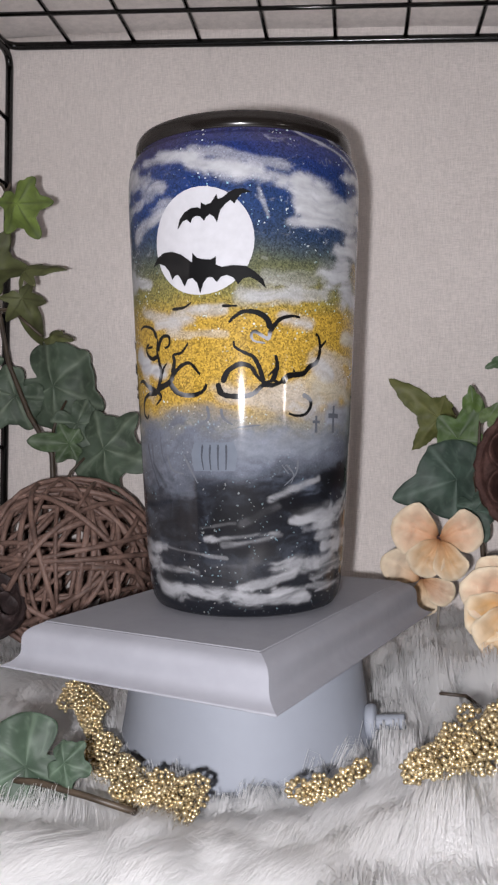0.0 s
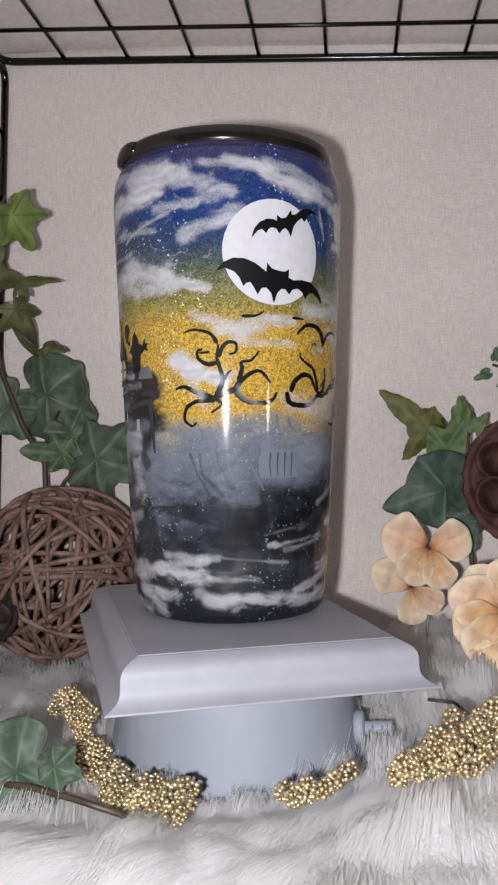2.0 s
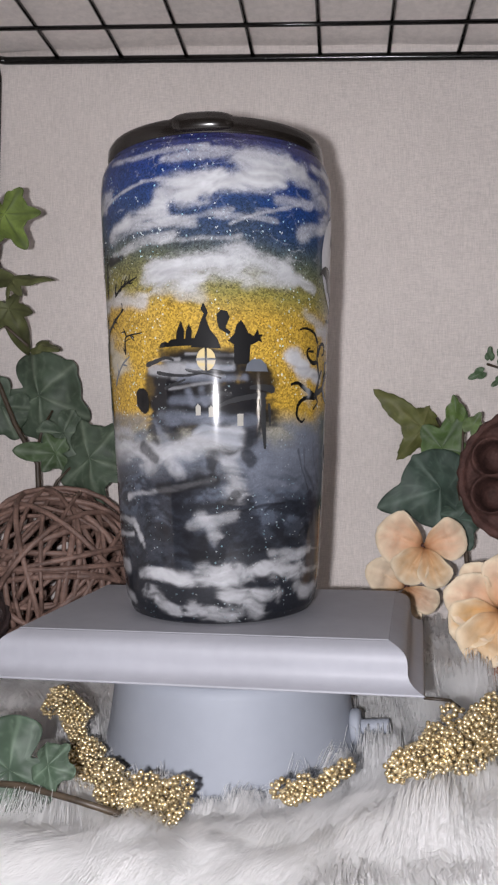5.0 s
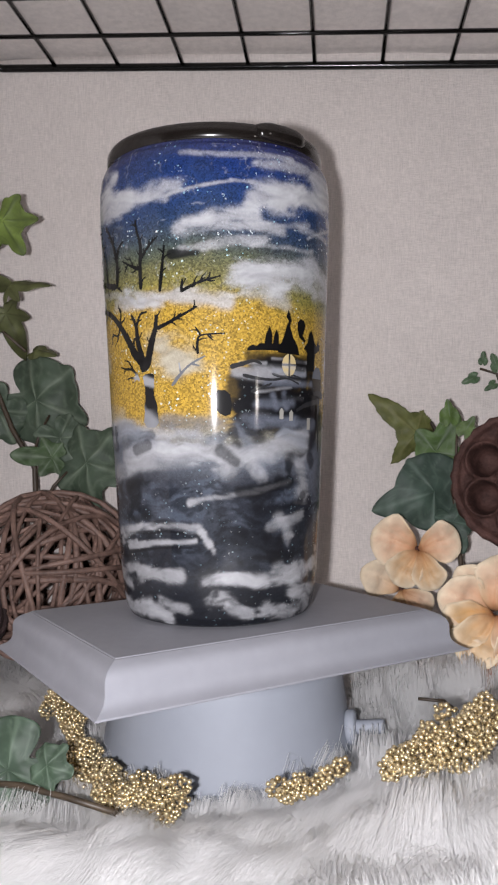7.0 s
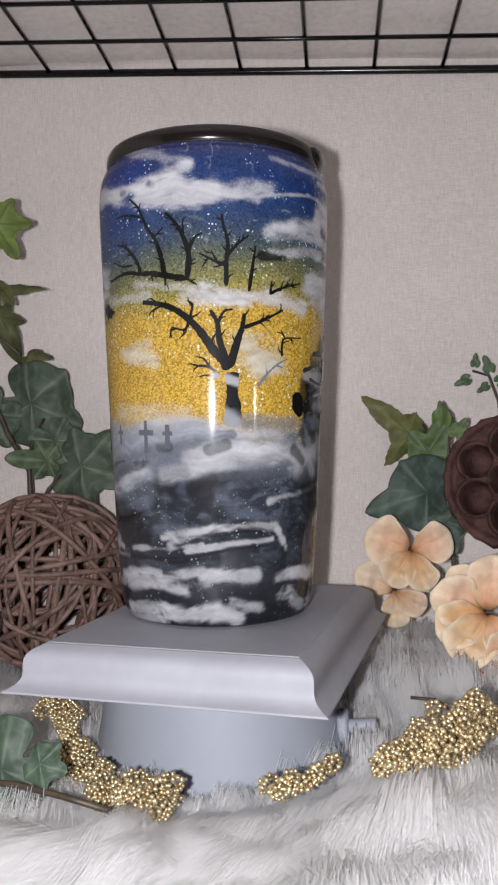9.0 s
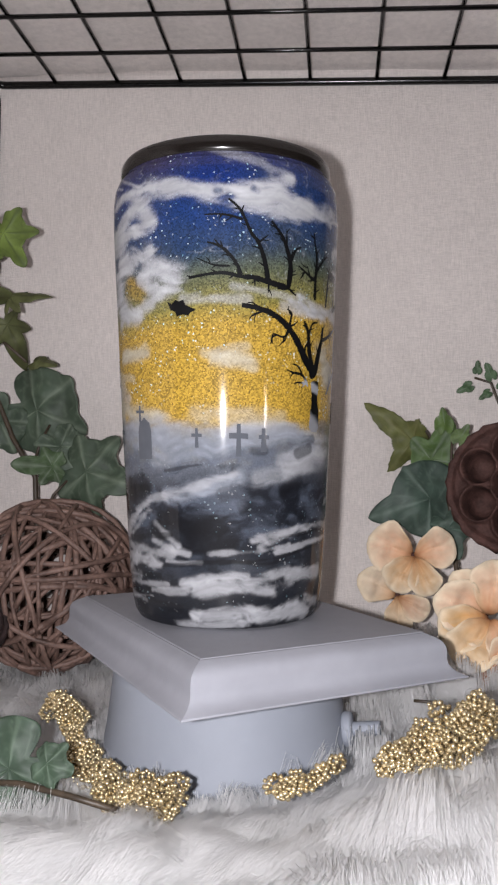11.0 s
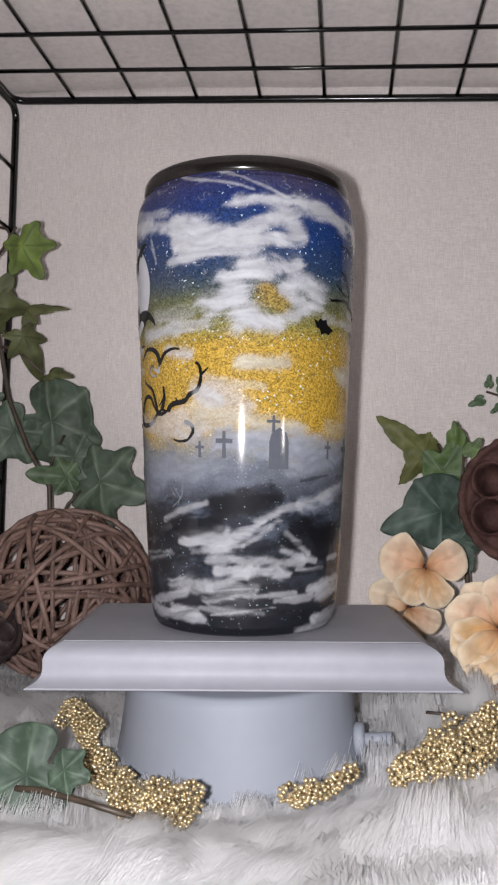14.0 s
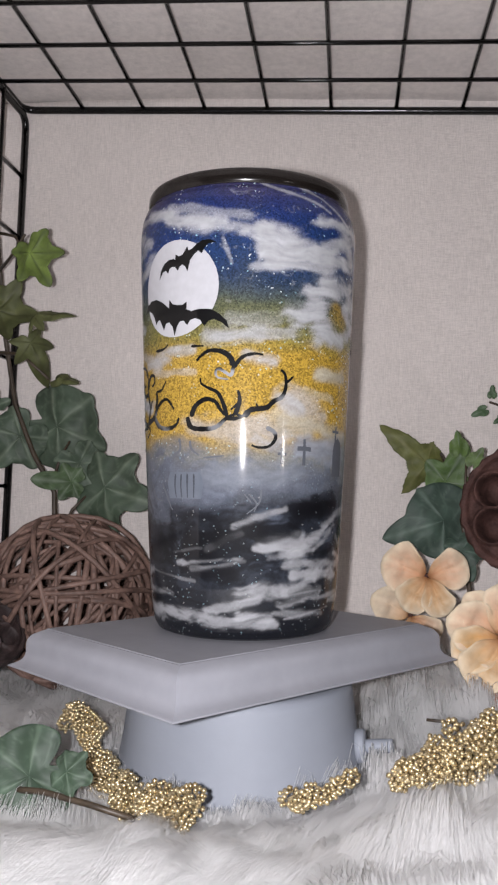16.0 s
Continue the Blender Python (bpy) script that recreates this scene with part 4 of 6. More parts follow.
M_STEM = mat("brown_plastic_stem", (0.05, 0.035, 0.022), 0.5, vary=0.4, scale=120, bump=0.3)
M_POD = mat("dried_seed_pod", (0.042, 0.020, 0.017), 0.75, spec=0.2, vary=0.5, scale=130, tint=(0.10, 0.050, 0.042), bump=0.5, bump_scale=500)
M_POD_DARK = mat("dark_seed_pod", (0.020, 0.013, 0.013), 0.6, vary=0.5, scale=150, tint=(0.055, 0.035, 0.034), bump=0.6, bump_scale=600)


# ---- tumbler ----
CUP = (AXIS[0] - 0.001, AXIS[1])

def wrap(turn, height, lift=0.0003):
    r = radius_at(height / 1000) + lift
    a = radians(turn)
    return (r * math.cos(a), r * math.sin(a), height / 1000)


PER_DEGREE = 0.747


def on_wall(turn, z, t0, z0, t1, z1, w):
    """How near points of the wall lie to a stroke from one place to another: 1 on it, falling off over w mm."""
    u, v = ((turn - t0 + 180) % 360 - 180) * PER_DEGREE, z - z0
    du, dv = (t1 - t0) * PER_DEGREE, z1 - z0
    f = np.clip((u * du + v * dv) / (du * du + dv * dv + 1e-6), 0, 1)
    d2 = (u - f * du) ** 2 + (v - f * dv) ** 2
    return np.exp(-d2 / (w * w))


def veil_at(turn, z):
    """How thickly smoke covers the marks, 0 to 1."""
    a = np.radians(turn)
    pos = np.column_stack([np.cos(a) * 43, np.sin(a) * 43, z])
    grain = fbm(pos * np.array([0.12, 0.12, 0.35]) + 21, 3) - 0.5
    cover = np.zeros(len(turn))

    def veil(t0, z0, t1, z1, w, k):
        near = step(0.25, 0.8, on_wall(turn, z, t0, z0, t1, z1, w) + 0.8 * grain) * k
        np.maximum(cover, near, out=cover)
    smoke(veil)
    return cover


def veiled(ob, ink, haze=0.0):
    """Colours a mark by its ink and by the smoke over it."""
    co = np.zeros(len(ob.data.vertices) * 3)
    ob.data.vertices.foreach_get("co", co)
    co = co.reshape(-1, 3)
    cover = np.clip(haze + veil_at(np.degrees(np.arctan2(co[:, 1], co[:, 0])) % 360, co[:, 2] * 1000), 0, 0.95)[:, None]
    paint_attribute(ob.data, np.array(ink) * (1 - cover) + np.array(SMOKE_WHITE) * cover)
    return ob


SMOKE_WHITE = (0.36, 0.37, 0.40)


def stroke_part(name, strokes, ink, parent, lift=0.0003, haze=0.0):
    """Tapered curving brush strokes laid on the tumbler, joined into one mark."""
    verts, faces = [], []
    for width, pts in strokes:
        n = len(pts)
        line = []
        steps = 7 * (n - 1)
        for k in range(steps + 1):
            s = k / steps * (n - 1)
            i = min(int(s), n - 2)
            f = s - i
            p0, p1, p2, p3 = pts[max(i - 1, 0)], pts[i], pts[i + 1], pts[min(i + 2, n - 1)]
            q = [0.5 * (2 * b + (c - a) * f + (2 * a - 5 * b + 4 * c - d) * f * f + (3 * b - a - 3 * c + d) * f ** 3)
                 for a, b, c, d in zip(p0, p1, p2, p3)]
            line.append((q[0] * PER_DEGREE, q[1]))
        base = len(verts)
        cross = 1 if width < 2.4 else 6
        for k, (u, v) in enumerate(line):
            a, b = line[max(k - 1, 0)], line[min(k + 1, steps)]
            d = Vector((b[0] - a[0], b[1] - a[1])).normalized()
            w = width * 0.5 * min(1.0, 0.45 + 0.3 * k) * (1.0 - 0.62 * k / steps) * (1 + 0.25 * noise.noise(Vector((u * 0.9, v * 0.9, width))))
            for c in range(cross + 1):
                side = 1 - 2 * c / cross
                verts.append(wrap((u - d[1] * w * side) / PER_DEGREE, v + d[0] * w * side, lift))
        for k in range(steps):
            for c in range(cross):
                i = base + (cross + 1) * k + c
                faces.append((i, i + cross + 1, i + cross + 2, i + 1))
    return veiled(mesh_part(name, verts, [f[::-1] for f in faces], M_INK, parent), ink, haze)


def fill_part(name, outlines, ink, parent, lift=0.0004, haze=0.0):
    """Flat shapes (outlines in mm round a turn and height) bent onto the curved wall."""
    bm = bmesh.new()
    for turn, height, poly in outlines:
        face = bm.faces.new([bm.verts.new((x, y, 0)) for x, y in poly])
        face.normal_update()
        bmesh.ops.triangulate(bm, faces=[face])
        lo, hi = min(p[0] for p in poly), max(p[0] for p in poly)
        for k in range(int((hi - lo) / 1.5)):
            bmesh.ops.bisect_plane(bm, geom=bm.verts[:] + bm.edges[:] + bm.faces[:], plane_co=(lo + 1.5 * (k + 0.5), 0, 0), plane_no=(1, 0, 0), dist=1e-5)
        for k in range(int((max(p[1] for p in poly) - min(p[1] for p in poly)) / 5)):
            bmesh.ops.bisect_plane(bm, geom=bm.verts[:] + bm.edges[:] + bm.faces[:], plane_co=(0, min(p[1] for p in poly) + 5 * (k + 0.5), 0), plane_no=(0, 1, 0), dist=1e-5)
        bmesh.ops.triangulate(bm, faces=bm.faces[:])
        for v in bm.verts:
            v.co = wrap(turn + v.co.x / PER_DEGREE, height + v.co.y, lift)
    bmesh.ops.recalc_face_normals(bm, faces=bm.faces[:])
    return veiled(part(name, bm, M_INK, parent), ink, haze)


def ellipse(rx, ry, n=40):
    return [(rx * math.cos(2 * math.pi * k / n), ry * math.sin(2 * math.pi * k / n)) for k in range(n)]


def cross_outline(w, h, b):
    return [(-b, 0), (b, 0), (b * 0.8, h * 0.55), (w, h * 0.53), (w, h * 0.70), (b * 0.8, h * 0.72), (b * 0.7, h), (-b * 0.7, h), (-b * 0.8, h * 0.72),
            (-w, h * 0.72), (-w, h * 0.55), (-b * 0.8, h * 0.55)]


# the pigments: colour, and how much glitter shows through
INKS = {"white": ((0.47, 0.475, 0.50), 0.0), "grey": ((0.135, 0.15, 0.19), 0.15), "mist": ((0.27, 0.29, 0.335), 0.0), "black": ((0.004, 0.004, 0.006), 0.25),
        "yellow": ((0.42, 0.262, 0.036), 1.0), "cream": ((0.46, 0.42, 0.33), 0.15), "blue": ((0.02, 0.045, 0.12), 0.6), "olive": ((0.14, 0.14, 0.05), 0.8)}


def cup_paint(turn, z):
    """The pigments of the cup's wall: night blue over olive, yellow glitter, grey mist and black, with smeared inks."""
    a = np.radians(turn)
    pos = np.column_stack([np.cos(a) * 43, np.sin(a) * 43, z])
    w1, w2 = fbm(pos * 0.055 + 5, 4) - 0.5, fbm(pos * 0.055 + 41, 4) - 0.5
    w3 = fbm(pos * 0.16 + 77, 3) - 0.5
    wz = z + 6 * w1 + 4 * w3
    # smeared ink: streaks along the turn, folded by the flow
    s1, s2 = fbm(pos * 0.05 + 5, 2) - 0.5, fbm(pos * 0.07 + 63, 3) - 0.5
    flow = z + 7 * s1 + 5 * (fbm(pos * 0.13 + 17, 2) - 0.5)
    streak = fbm(np.column_stack([pos[:, 0] * 0.09 + 3.0 * s2, pos[:, 1] * 0.09 + 3 * s1, flow * 0.22]), 4)
    soft = fbm(np.column_stack([pos[:, 0] * 0.12 + 2 * s2, pos[:, 1] * 0.12, flow * 0.22]) + 9, 4)
    hair = fbm(np.column_stack([pos[:, 0] * 0.10 + 4 * s2, pos[:, 1] * 0.10 + 3 * s1, flow * 0.55]) + 53, 3)
    thread = fbm(np.column_stack([pos[:, 0] * 0.05 + 4 * s2, pos[:, 1] * 0.05 + 3 * s1, flow * 0.16]) + 31, 3)
    east = np.exp(-(((turn - 130 + 180) % 360 - 180) / 55) ** 2)
    level = wz - 8 * east * step(95, 115, z)
    keys = [0, 50, 60, 70, 77, 106, 114, 124, 134, 146, 158, 170]
    cols = np.array([(0.007, 0.008, 0.012), (0.018, 0.021, 0.030), (0.12, 0.132, 0.16), (0.24, 0.225, 0.18), (0.42, 0.262, 0.036), (0.40, 0.255, 0.038),
                     (0.20, 0.175, 0.045), (0.085, 0.098, 0.06), (0.026, 0.046, 0.092), (0.012, 0.036, 0.128), (0.012, 0.030, 0.125), (0.026, 0.026, 0.098)])
    base = np.column_stack([np.interp(level, keys, cols[:, c]) for c in range(3)])
    flakes = np.interp(z, [0, 40, 64, 80, 110, 171], [0.35, 0.35, 0.25, 1.0, 1.0, 0.8])
    # purple and teal drift in the night sky
    base = base * (1 + (step(126, 140, z) * 1.4 * w2)[:, None] * np.array([1.2, 0.4, -0.3]))

    def lay(colour, shine, cover):
        nonlocal base, flakes
        base = base * (1 - cover)[:, None] + np.array(colour) * cover[:, None]
        flakes = flakes * (1 - cover) + shine * cover
    # thin uneven mist over the lower third
    lay((0.082, 0.098, 0.132), 0.2, 0.8 * step(0.44, 0.62, 0.6 * soft + 0.4 * streak) * step(76, 66, wz) * step(8, 46, z))
    # darker drifts between the mist
    lay((0.005, 0.006, 0.009), 0.3, 0.7 * step(0.54, 0.68, 0.5 * thread + 0.5 * hair) * step(66, 56, z))
    # fine threads of ink in the sky and near the foot
    lay(INKS["white"][0], 0.0, step(0.020, 0.0, np.abs(thread - 0.5)) * step(0.40, 0.62, soft) * 0.28 * step(112, 124, z))
    ragged = 0.95 * (streak - 0.5) + 0.40 * (hair - 0.5) + 0.95 * (soft - 0.5)
    foot = step(58, 46, z)
    ragged = ragged * (1 - foot) + foot * (1.5 * (streak - 0.5) + 0.9 * (hair - 0.5))
    gu, gz = turn + 5 * s2 / PER_DEGREE, z + 3.5 * s1
    tone = 0.78 + 0.62 * (hair - 0.28) * (0.5 + soft)

    def brush(kind, t0, z0, t1, z1, w, k):
        colour, shine = INKS[kind]
        near = np.flatnonzero((np.abs(gz - (z0 + z1) / 2) < abs(z1 - z0) / 2 + 2.4 * w + 1)
                              & (np.abs((gu - (t0 + t1) / 2 + 180) % 360 - 180) < abs(t1 - t0) / 2 + (2.4 * w + 1) / PER_DEGREE))
        body = on_wall(gu[near], gz[near], t0, z0, t1, z1, (1.2 - 0.25 * (z0 < 50)) * w)
        rough = 1.1 if kind in ("white", "black") else 0.9
        cover = step(0.06, 0.72 if kind == "black" else 1.0, body + rough * ragged[near] * np.clip(body * 3, 0, 1)) * k * (0.6 if kind == "yellow" else 0.85 if kind == "black" and z0 < 60 else 1.0)
        ink = np.array(colour) * np.clip(tone[near], 0.55, 1.15)[:, None]
        if kind == "white":
            ink = ink * (0.84 + 0.16 * step(50, 80, z[near]))[:, None]
        base[near] = base[near] * (1 - cover)[:, None] + ink * cover[:, None]
        flakes[near] = flakes[near] * (1 - cover) + shine * cover
    for inks in (inks_moon_side, inks_castle_gate_side, inks_castle_side, inks_tree_side, inks_grave_side, inks_cloud_side):
        inks(brush)
    return np.clip(0.88 * base, 0.002, 0.85), np.clip(flakes, 0, 1)


def tumbler():
    t = thing("tumbler", pose(CUP[0], CUP[1], TOP))
    nu, nv = 860, 480
    # rows even along the profile
    path = PROFILE[1:]
    lens = np.cumsum([0] + [math.hypot(b[0] - a[0], b[1] - a[1]) for a, b in zip(path, path[1:])])
    s = np.linspace(0, lens[-1], nv)
    rr = np.interp(s, lens, [p[0] for p in path])
    zz = np.interp(s, lens, [p[1] for p in path])
    turn = np.tile(np.arange(nu) * 360.0 / nu, nv)
    r, z = np.repeat(rr, nu), np.repeat(zz, nu)
    verts = np.column_stack([r * np.cos(np.radians(turn)), r * np.sin(np.radians(turn)), z])
    i = np.arange(nu * (nv - 1))
    right = i - i % nu + (i + 1) % nu
    quads = np.column_stack([i, right, right + nu, i + nu])
    cup = fast_mesh("cup", verts, quads, M_PAINT, t, "resin-coated cup with inks, clouds and glitter")
    paint_attribute(cup.data, *cup_paint(turn, z * 1000))
    bm = bmesh.new()
    lathe(bm, [(0.0, 0.0002), (0.0321, 0.0002)], 64)
    part("cup_base", bm, M_BLACK, cup)
    bm = bmesh.new()
    lathe(bm, [(0.0400, 0.1735), (0.0415, 0.1745), (0.0421, 0.1752), (0.0424, 0.1765), (0.0422, 0.1792), (0.0414, 0.1806), (0.0398, 0.1810), (0.0384, 0.1800), (0.038, 0.178),
               (0.0, 0.178)], 96)
    bmesh.ops.scale(bm, vec=(0.988, 0.988, 0.98), verts=bm.verts)
    lid = part("lid", bm, M_LID, t, "smoky black plastic lid")
    # the sliding tab stands a little proud of the rim
    verts, faces = [], []
    section = [(0.0372, 0.1738), (0.0372, 0.1752), (0.0380, 0.1760), (0.0412, 0.1756), (0.0424, 0.1746), (0.0430, 0.1725), (0.0428, 0.1700), (0.0416, 0.1690), (0.0400, 0.1690)]
    section = [(r0 + 0.0006, z0 + 0.0026) for r0, z0 in section]
    n = len(section)
    for k in range(13):
        a, e = radians(172 + 2.5 * k), 1.0 - 0.35 * abs(k - 6) ** 4 / 1296
        for r0, z0 in section:
            rr = 0.0400 + (r0 - 0.0400) * e
            verts.append((rr * math.cos(a), rr * math.sin(a), 0.1750 + (z0 - 0.1750) * e))
    for k in range(12):
        for i in range(n):
            faces.append((k * n + i, (k + 1) * n + i, (k + 1) * n + (i + 1) % n, k * n + (i + 1) % n))
    faces += [tuple(range(n)), tuple(range(12 * n, 13 * n))[::-1]]
    mesh_part("lid_tab", verts, faces, M_LID, lid)
    fill_part("moon", [(279.3, 132.2, ellipse(18.4, 18.4))], MOON, t, 0.00022)
    fill_part("bat", [(284.4, 143.0, [(-12.3, -6.5), (-11.3, -3.0), (-9.4, -0.8), (-6.8, 0.5), (-4.2, 0.5), (-3.4, -0.1), (-3.2, 2.1), (-1.6, 1.1), (0.2, 1.6), (2.2, 4.5), (2.6, 2.8), (4.1, 3.2), (6.1, 4.8), (8.4, 6.0), (11.1, 6.0), (13.9, 5.0), (10.6, 4.4), (9.3, 3.1), (8.1, 1.0), (6.7, 2.2), (5.1, 1.0), (3.4, -1.0), (2.2, -5.1), (1.2, -3.1), (-0.1, -2.2), (-1.3, -2.9), (-2.2, -4.3), (-3.6, -2.6), (-5.1, -2.4), (-6.3, -3.0), (-7.1, -4.6), (-8.5, -3.3), (-10.0, -3.7)])], BLACK, t)
    fill_part("bat", [(280.4, 122.0, [(-21.4, 3.2), (-18.9, 6.2), (-15.6, 7.6), (-11.7, 7.5), (-8.1, 6.1), (-5.5, 4.2), (-4.0, 3.1), (-3.7, 6.3), (-2.0, 4.4), (0.4, 3.8), (2.9, 3.6), (4.7, 4.6), (4.6, 1.7), (6.6, 0.9), (10.0, 1.4), (14.6, 1.1), (17.9, -0.9), (20.6, -3.5), (21.4, -6.4), (18.7, -4.1), (15.9, -2.7), (13.7, -3.2), (12.0, -5.2), (10.4, -2.8), (8.3, -1.9), (6.3, -2.4), (4.8, -4.3), (3.3, -2.5), (1.6, -2.5), (0.1, -4.2), (-1.2, -7.8), (-2.2, -4.2), (-4.0, -2.3), (-5.7, -2.6), (-7.1, -5.0), (-8.5, -2.3), (-9.7, -0.7), (-11.0, -1.0), (-12.1, -2.2), (-13.5, 1.0), (-15.4, 3.0), (-18.3, 4.1)])], BLACK, t)
    fill_part("bat", [(42.8, 115.3, [(-5.1, 2.5), (-3.1, 1.7), (-1.8, 3.0), (-0.4, 2.3), (1.3, 2.9), (2.0, 1.0), (6.0, -1.0), (3.8, -1.8), (3.1, -2.9), (0.9, -2.3), (-1.3, -3.1), (-2.0, -1.2), (-3.7, -0.6)])], BLACK, t)
    stroke_part("curly_tree", [(1.35 * w, p) for w, p in gathered(curly_tree_west)], BLACK, t)
    stroke_part("curly_tree", [(1.35 * w, p) for w, p in gathered(curly_tree_east)], BLACK, t)
    trunk = [(7.6, [(116.3, 71.5), (116.3, 79.6), (115.6, 85.9)]), (6.0, [(115.6, 90.5), (116.0, 86.0), (116.2, 79.6)])]
    stroke_part("bare_tree", trunk + with_twigs(gathered(bare_tree_limbs) + gathered(bare_tree_boughs) + gathered(bare_tree_crown), 4), BLACK, t)
    stroke_part("bare_tree_twigs", gathered(bare_tree_pale_twigs), STONE, t, 0.0003, 0.25)
    for stroke in gathered(dim_marks):
        stroke_part("statue_mark", [stroke], STONE, t, 0.0003, 0.2)
    # castle on its hill
    for name, outline in (
            ("castle_tower", (187.3, 105.1, [(-5.0, -7.7), (-3.9, -5.1), (-2.3, -1.6), (-1.0, 2.2), (-0.2, 3.7), (-1.4, 5.0), (-0.4, 7.6), (0.7, 5.2), (1.2, 3.9), (0.4, 2.1), (1.9, -1.9), (4.4, -5.1), (5.5, -8.3)])),
            ("castle_spire", (175.7, 102.5, [(-1.9, -3.1), (-1.1, 1.1), (0.4, 4.2), (1.5, 0.9), (1.3, -3.3)])),
            ("castle_spire", (179.7, 102.1, [(-1.5, -3.0), (-0.8, 1.3), (0.3, 3.5), (1.2, 1.1), (1.0, -3.1)])),
            ("castle_tower", (207.5, 100.2, [(-7.3, -0.8), (-4.9, 1.8), (-4.3, 4.6), (-2.6, 6.4), (-1.1, 4.2), (-0.1, 2.0), (1.9, 0.9), (3.4, 3.5), (3.8, 1.5), (5.2, 1.6), (4.4, 0.2), (5.1, -1.3), (3.5, -0.7), (2.2, -1.6), (0.7, -2.2), (0.2, -8.8), (-5.1, -8.6), (-5.2, -2.0)])),
            ("castle_smoke", (196.2, 105.8, [(-2.5, 2.7), (-1.0, 4.2), (1.0, 3.7), (2.0, 1.7), (1.0, -0.6), (0.4, -1.8), (2.3, -3.4), (1.5, -4.3), (-1.8, -2.3), (-2.5, 0.4)])),
            ("castle_roof", (172.1, 99.2, [(-4.9, 0.0), (-3.1, 0.7), (-1.4, -0.2), (1.3, 1.4), (3.7, 0.5), (5.1, 0.3), (5.1, -1.0), (-5.6, -1.5)])),
            ("castle_roof", (182.0, 98.0, [(-11, 0), (9, 0), (8, 2.6), (-8.2, 2.4)])),
            ("castle_rock", (153.4, 79.7, [(-3.3, 3.1), (-1.9, 4.4), (0.6, 4.4), (2.5, 2.9), (3.1, -0.8), (2.6, -3.9), (0.7, -4.7), (-1.1, -3.8), (-3.3, -1.6)]))):
        fill_part(name, [outline], BLACK, t)
    for stroke in gathered(castle_beams):
        stroke_part("castle_beam", [stroke], BLACK, t, 0.0004, 0.05)
    pale, faded = (0.50, 0.40, 0.20), (0.30, 0.29, 0.26)
    fill_part("castle_window", [(183.4, 75.8, [(-0.9, -1.8), (0.9, -1.8), (0.9, 1.2), (0, 2.2), (-0.9, 1.2)])], faded, t, 0.00045)
    fill_part("castle_window", [(189.6, 75.2, [(-0.9, -1.8), (0.9, -1.8), (0.9, 1.2), (0, 2.2), (-0.9, 1.2)])], faded, t, 0.00045)
    fill_part("castle_window", [(203.4, 72.4, [(-1.1, -2.2), (1.1, -2.2), (1.1, 2.0), (-1.1, 2.0)])], faded, t, 0.00045)
    fill_part("castle_window", [(187.6, 93.2, ellipse(3.3, 3.9, 24))], pale, t, 0.0005)
    fill_part("castle_window_bar", [(187.6, 89.3, [(-0.4, 0), (0.4, 0), (0.4, 7.8), (-0.4, 7.8)])], BLACK, t, 0.0006)
    fill_part("castle_window_bar", [(187.6, 92.8, [(-3.4, 0), (3.4, 0), (3.4, 0.8), (-3.4, 0.8)])], BLACK, t, 0.0006)
    fill_part("castle_dome", [(211.5, 89.0, [(-4.2, 0), (4.2, 0), (3.6, 2.4), (1.6, 4.2), (-1.6, 4.2), (-3.6, 2.4)])], (0.09, 0.10, 0.12), t, 0.00045)
    # graves
    fill_part("gravestone", [(18.1, 61.8, [(-4.0, 0), (4.0, 0), (3.9, 10), (3.0, 13.2), (0, 15.2), (-3.0, 13.2), (-3.9, 10)])], STONE, t, 0.0002, 0.12)
    for turn, z, w, h, b in ((15.0, 75.4, 2.6, 6.0, 0.7), (350.0, 65.8, 3.2, 9.8, 0.8), (70.8, 62.6, 3.5, 11.6, 1.0), (83.6, 64.2, 2.0, 8.4, 1.2), (50.0, 65.8, 2.0, 7.0, 0.7),
                             (337.0, 66.0, 1.8, 6.0, 0.7)):
        fill_part("grave_cross", [(turn, z, cross_outline(w, h, b))], STONE, t, 0.0003, 0.1)
    # a pale lantern over a black shape below the moon
    fill_part("lantern", [(283.5, 52.8, [(-8, 0), (8, 0), (9, 6), (7.5, 10), (-7.5, 10), (-9, 6)])], SMOKE, t, 0.0002)
    for k in range(4):
        stroke_part("lantern_bar", [(0.9, [(278.0 + 4.0 * k, 62.0), (277.4 + 4.2 * k, 57.6), (278.3 + 3.8 * k, 53.2)])], STONE, t, 0.0004)
    return tagged(t, "glossy resin-coated tumbler with a painted haunted night scene", "tumbler")


# ---- ground ----
def ground_height(x, y):
    """The fur's backing: sunk round the turntable, higher in front and to the east."""
    d = np.hypot(x - AXIS[0], y - AXIS[1])
    east = step(0.055, 0.115, x) * step(-0.02, -0.07, y)
    back = step(0.065, 0.10, x) * step(-0.05, 0.04, y)
    return FLOOR + 0.018 * back + 0.008 * step(0.055, 0.10, d) * step(-0.03, -0.08, y) + 0.013 * east + 0.002 * np.sin(x * 70) * np.cos(y * 55) * step(0.055, 0.08, d)


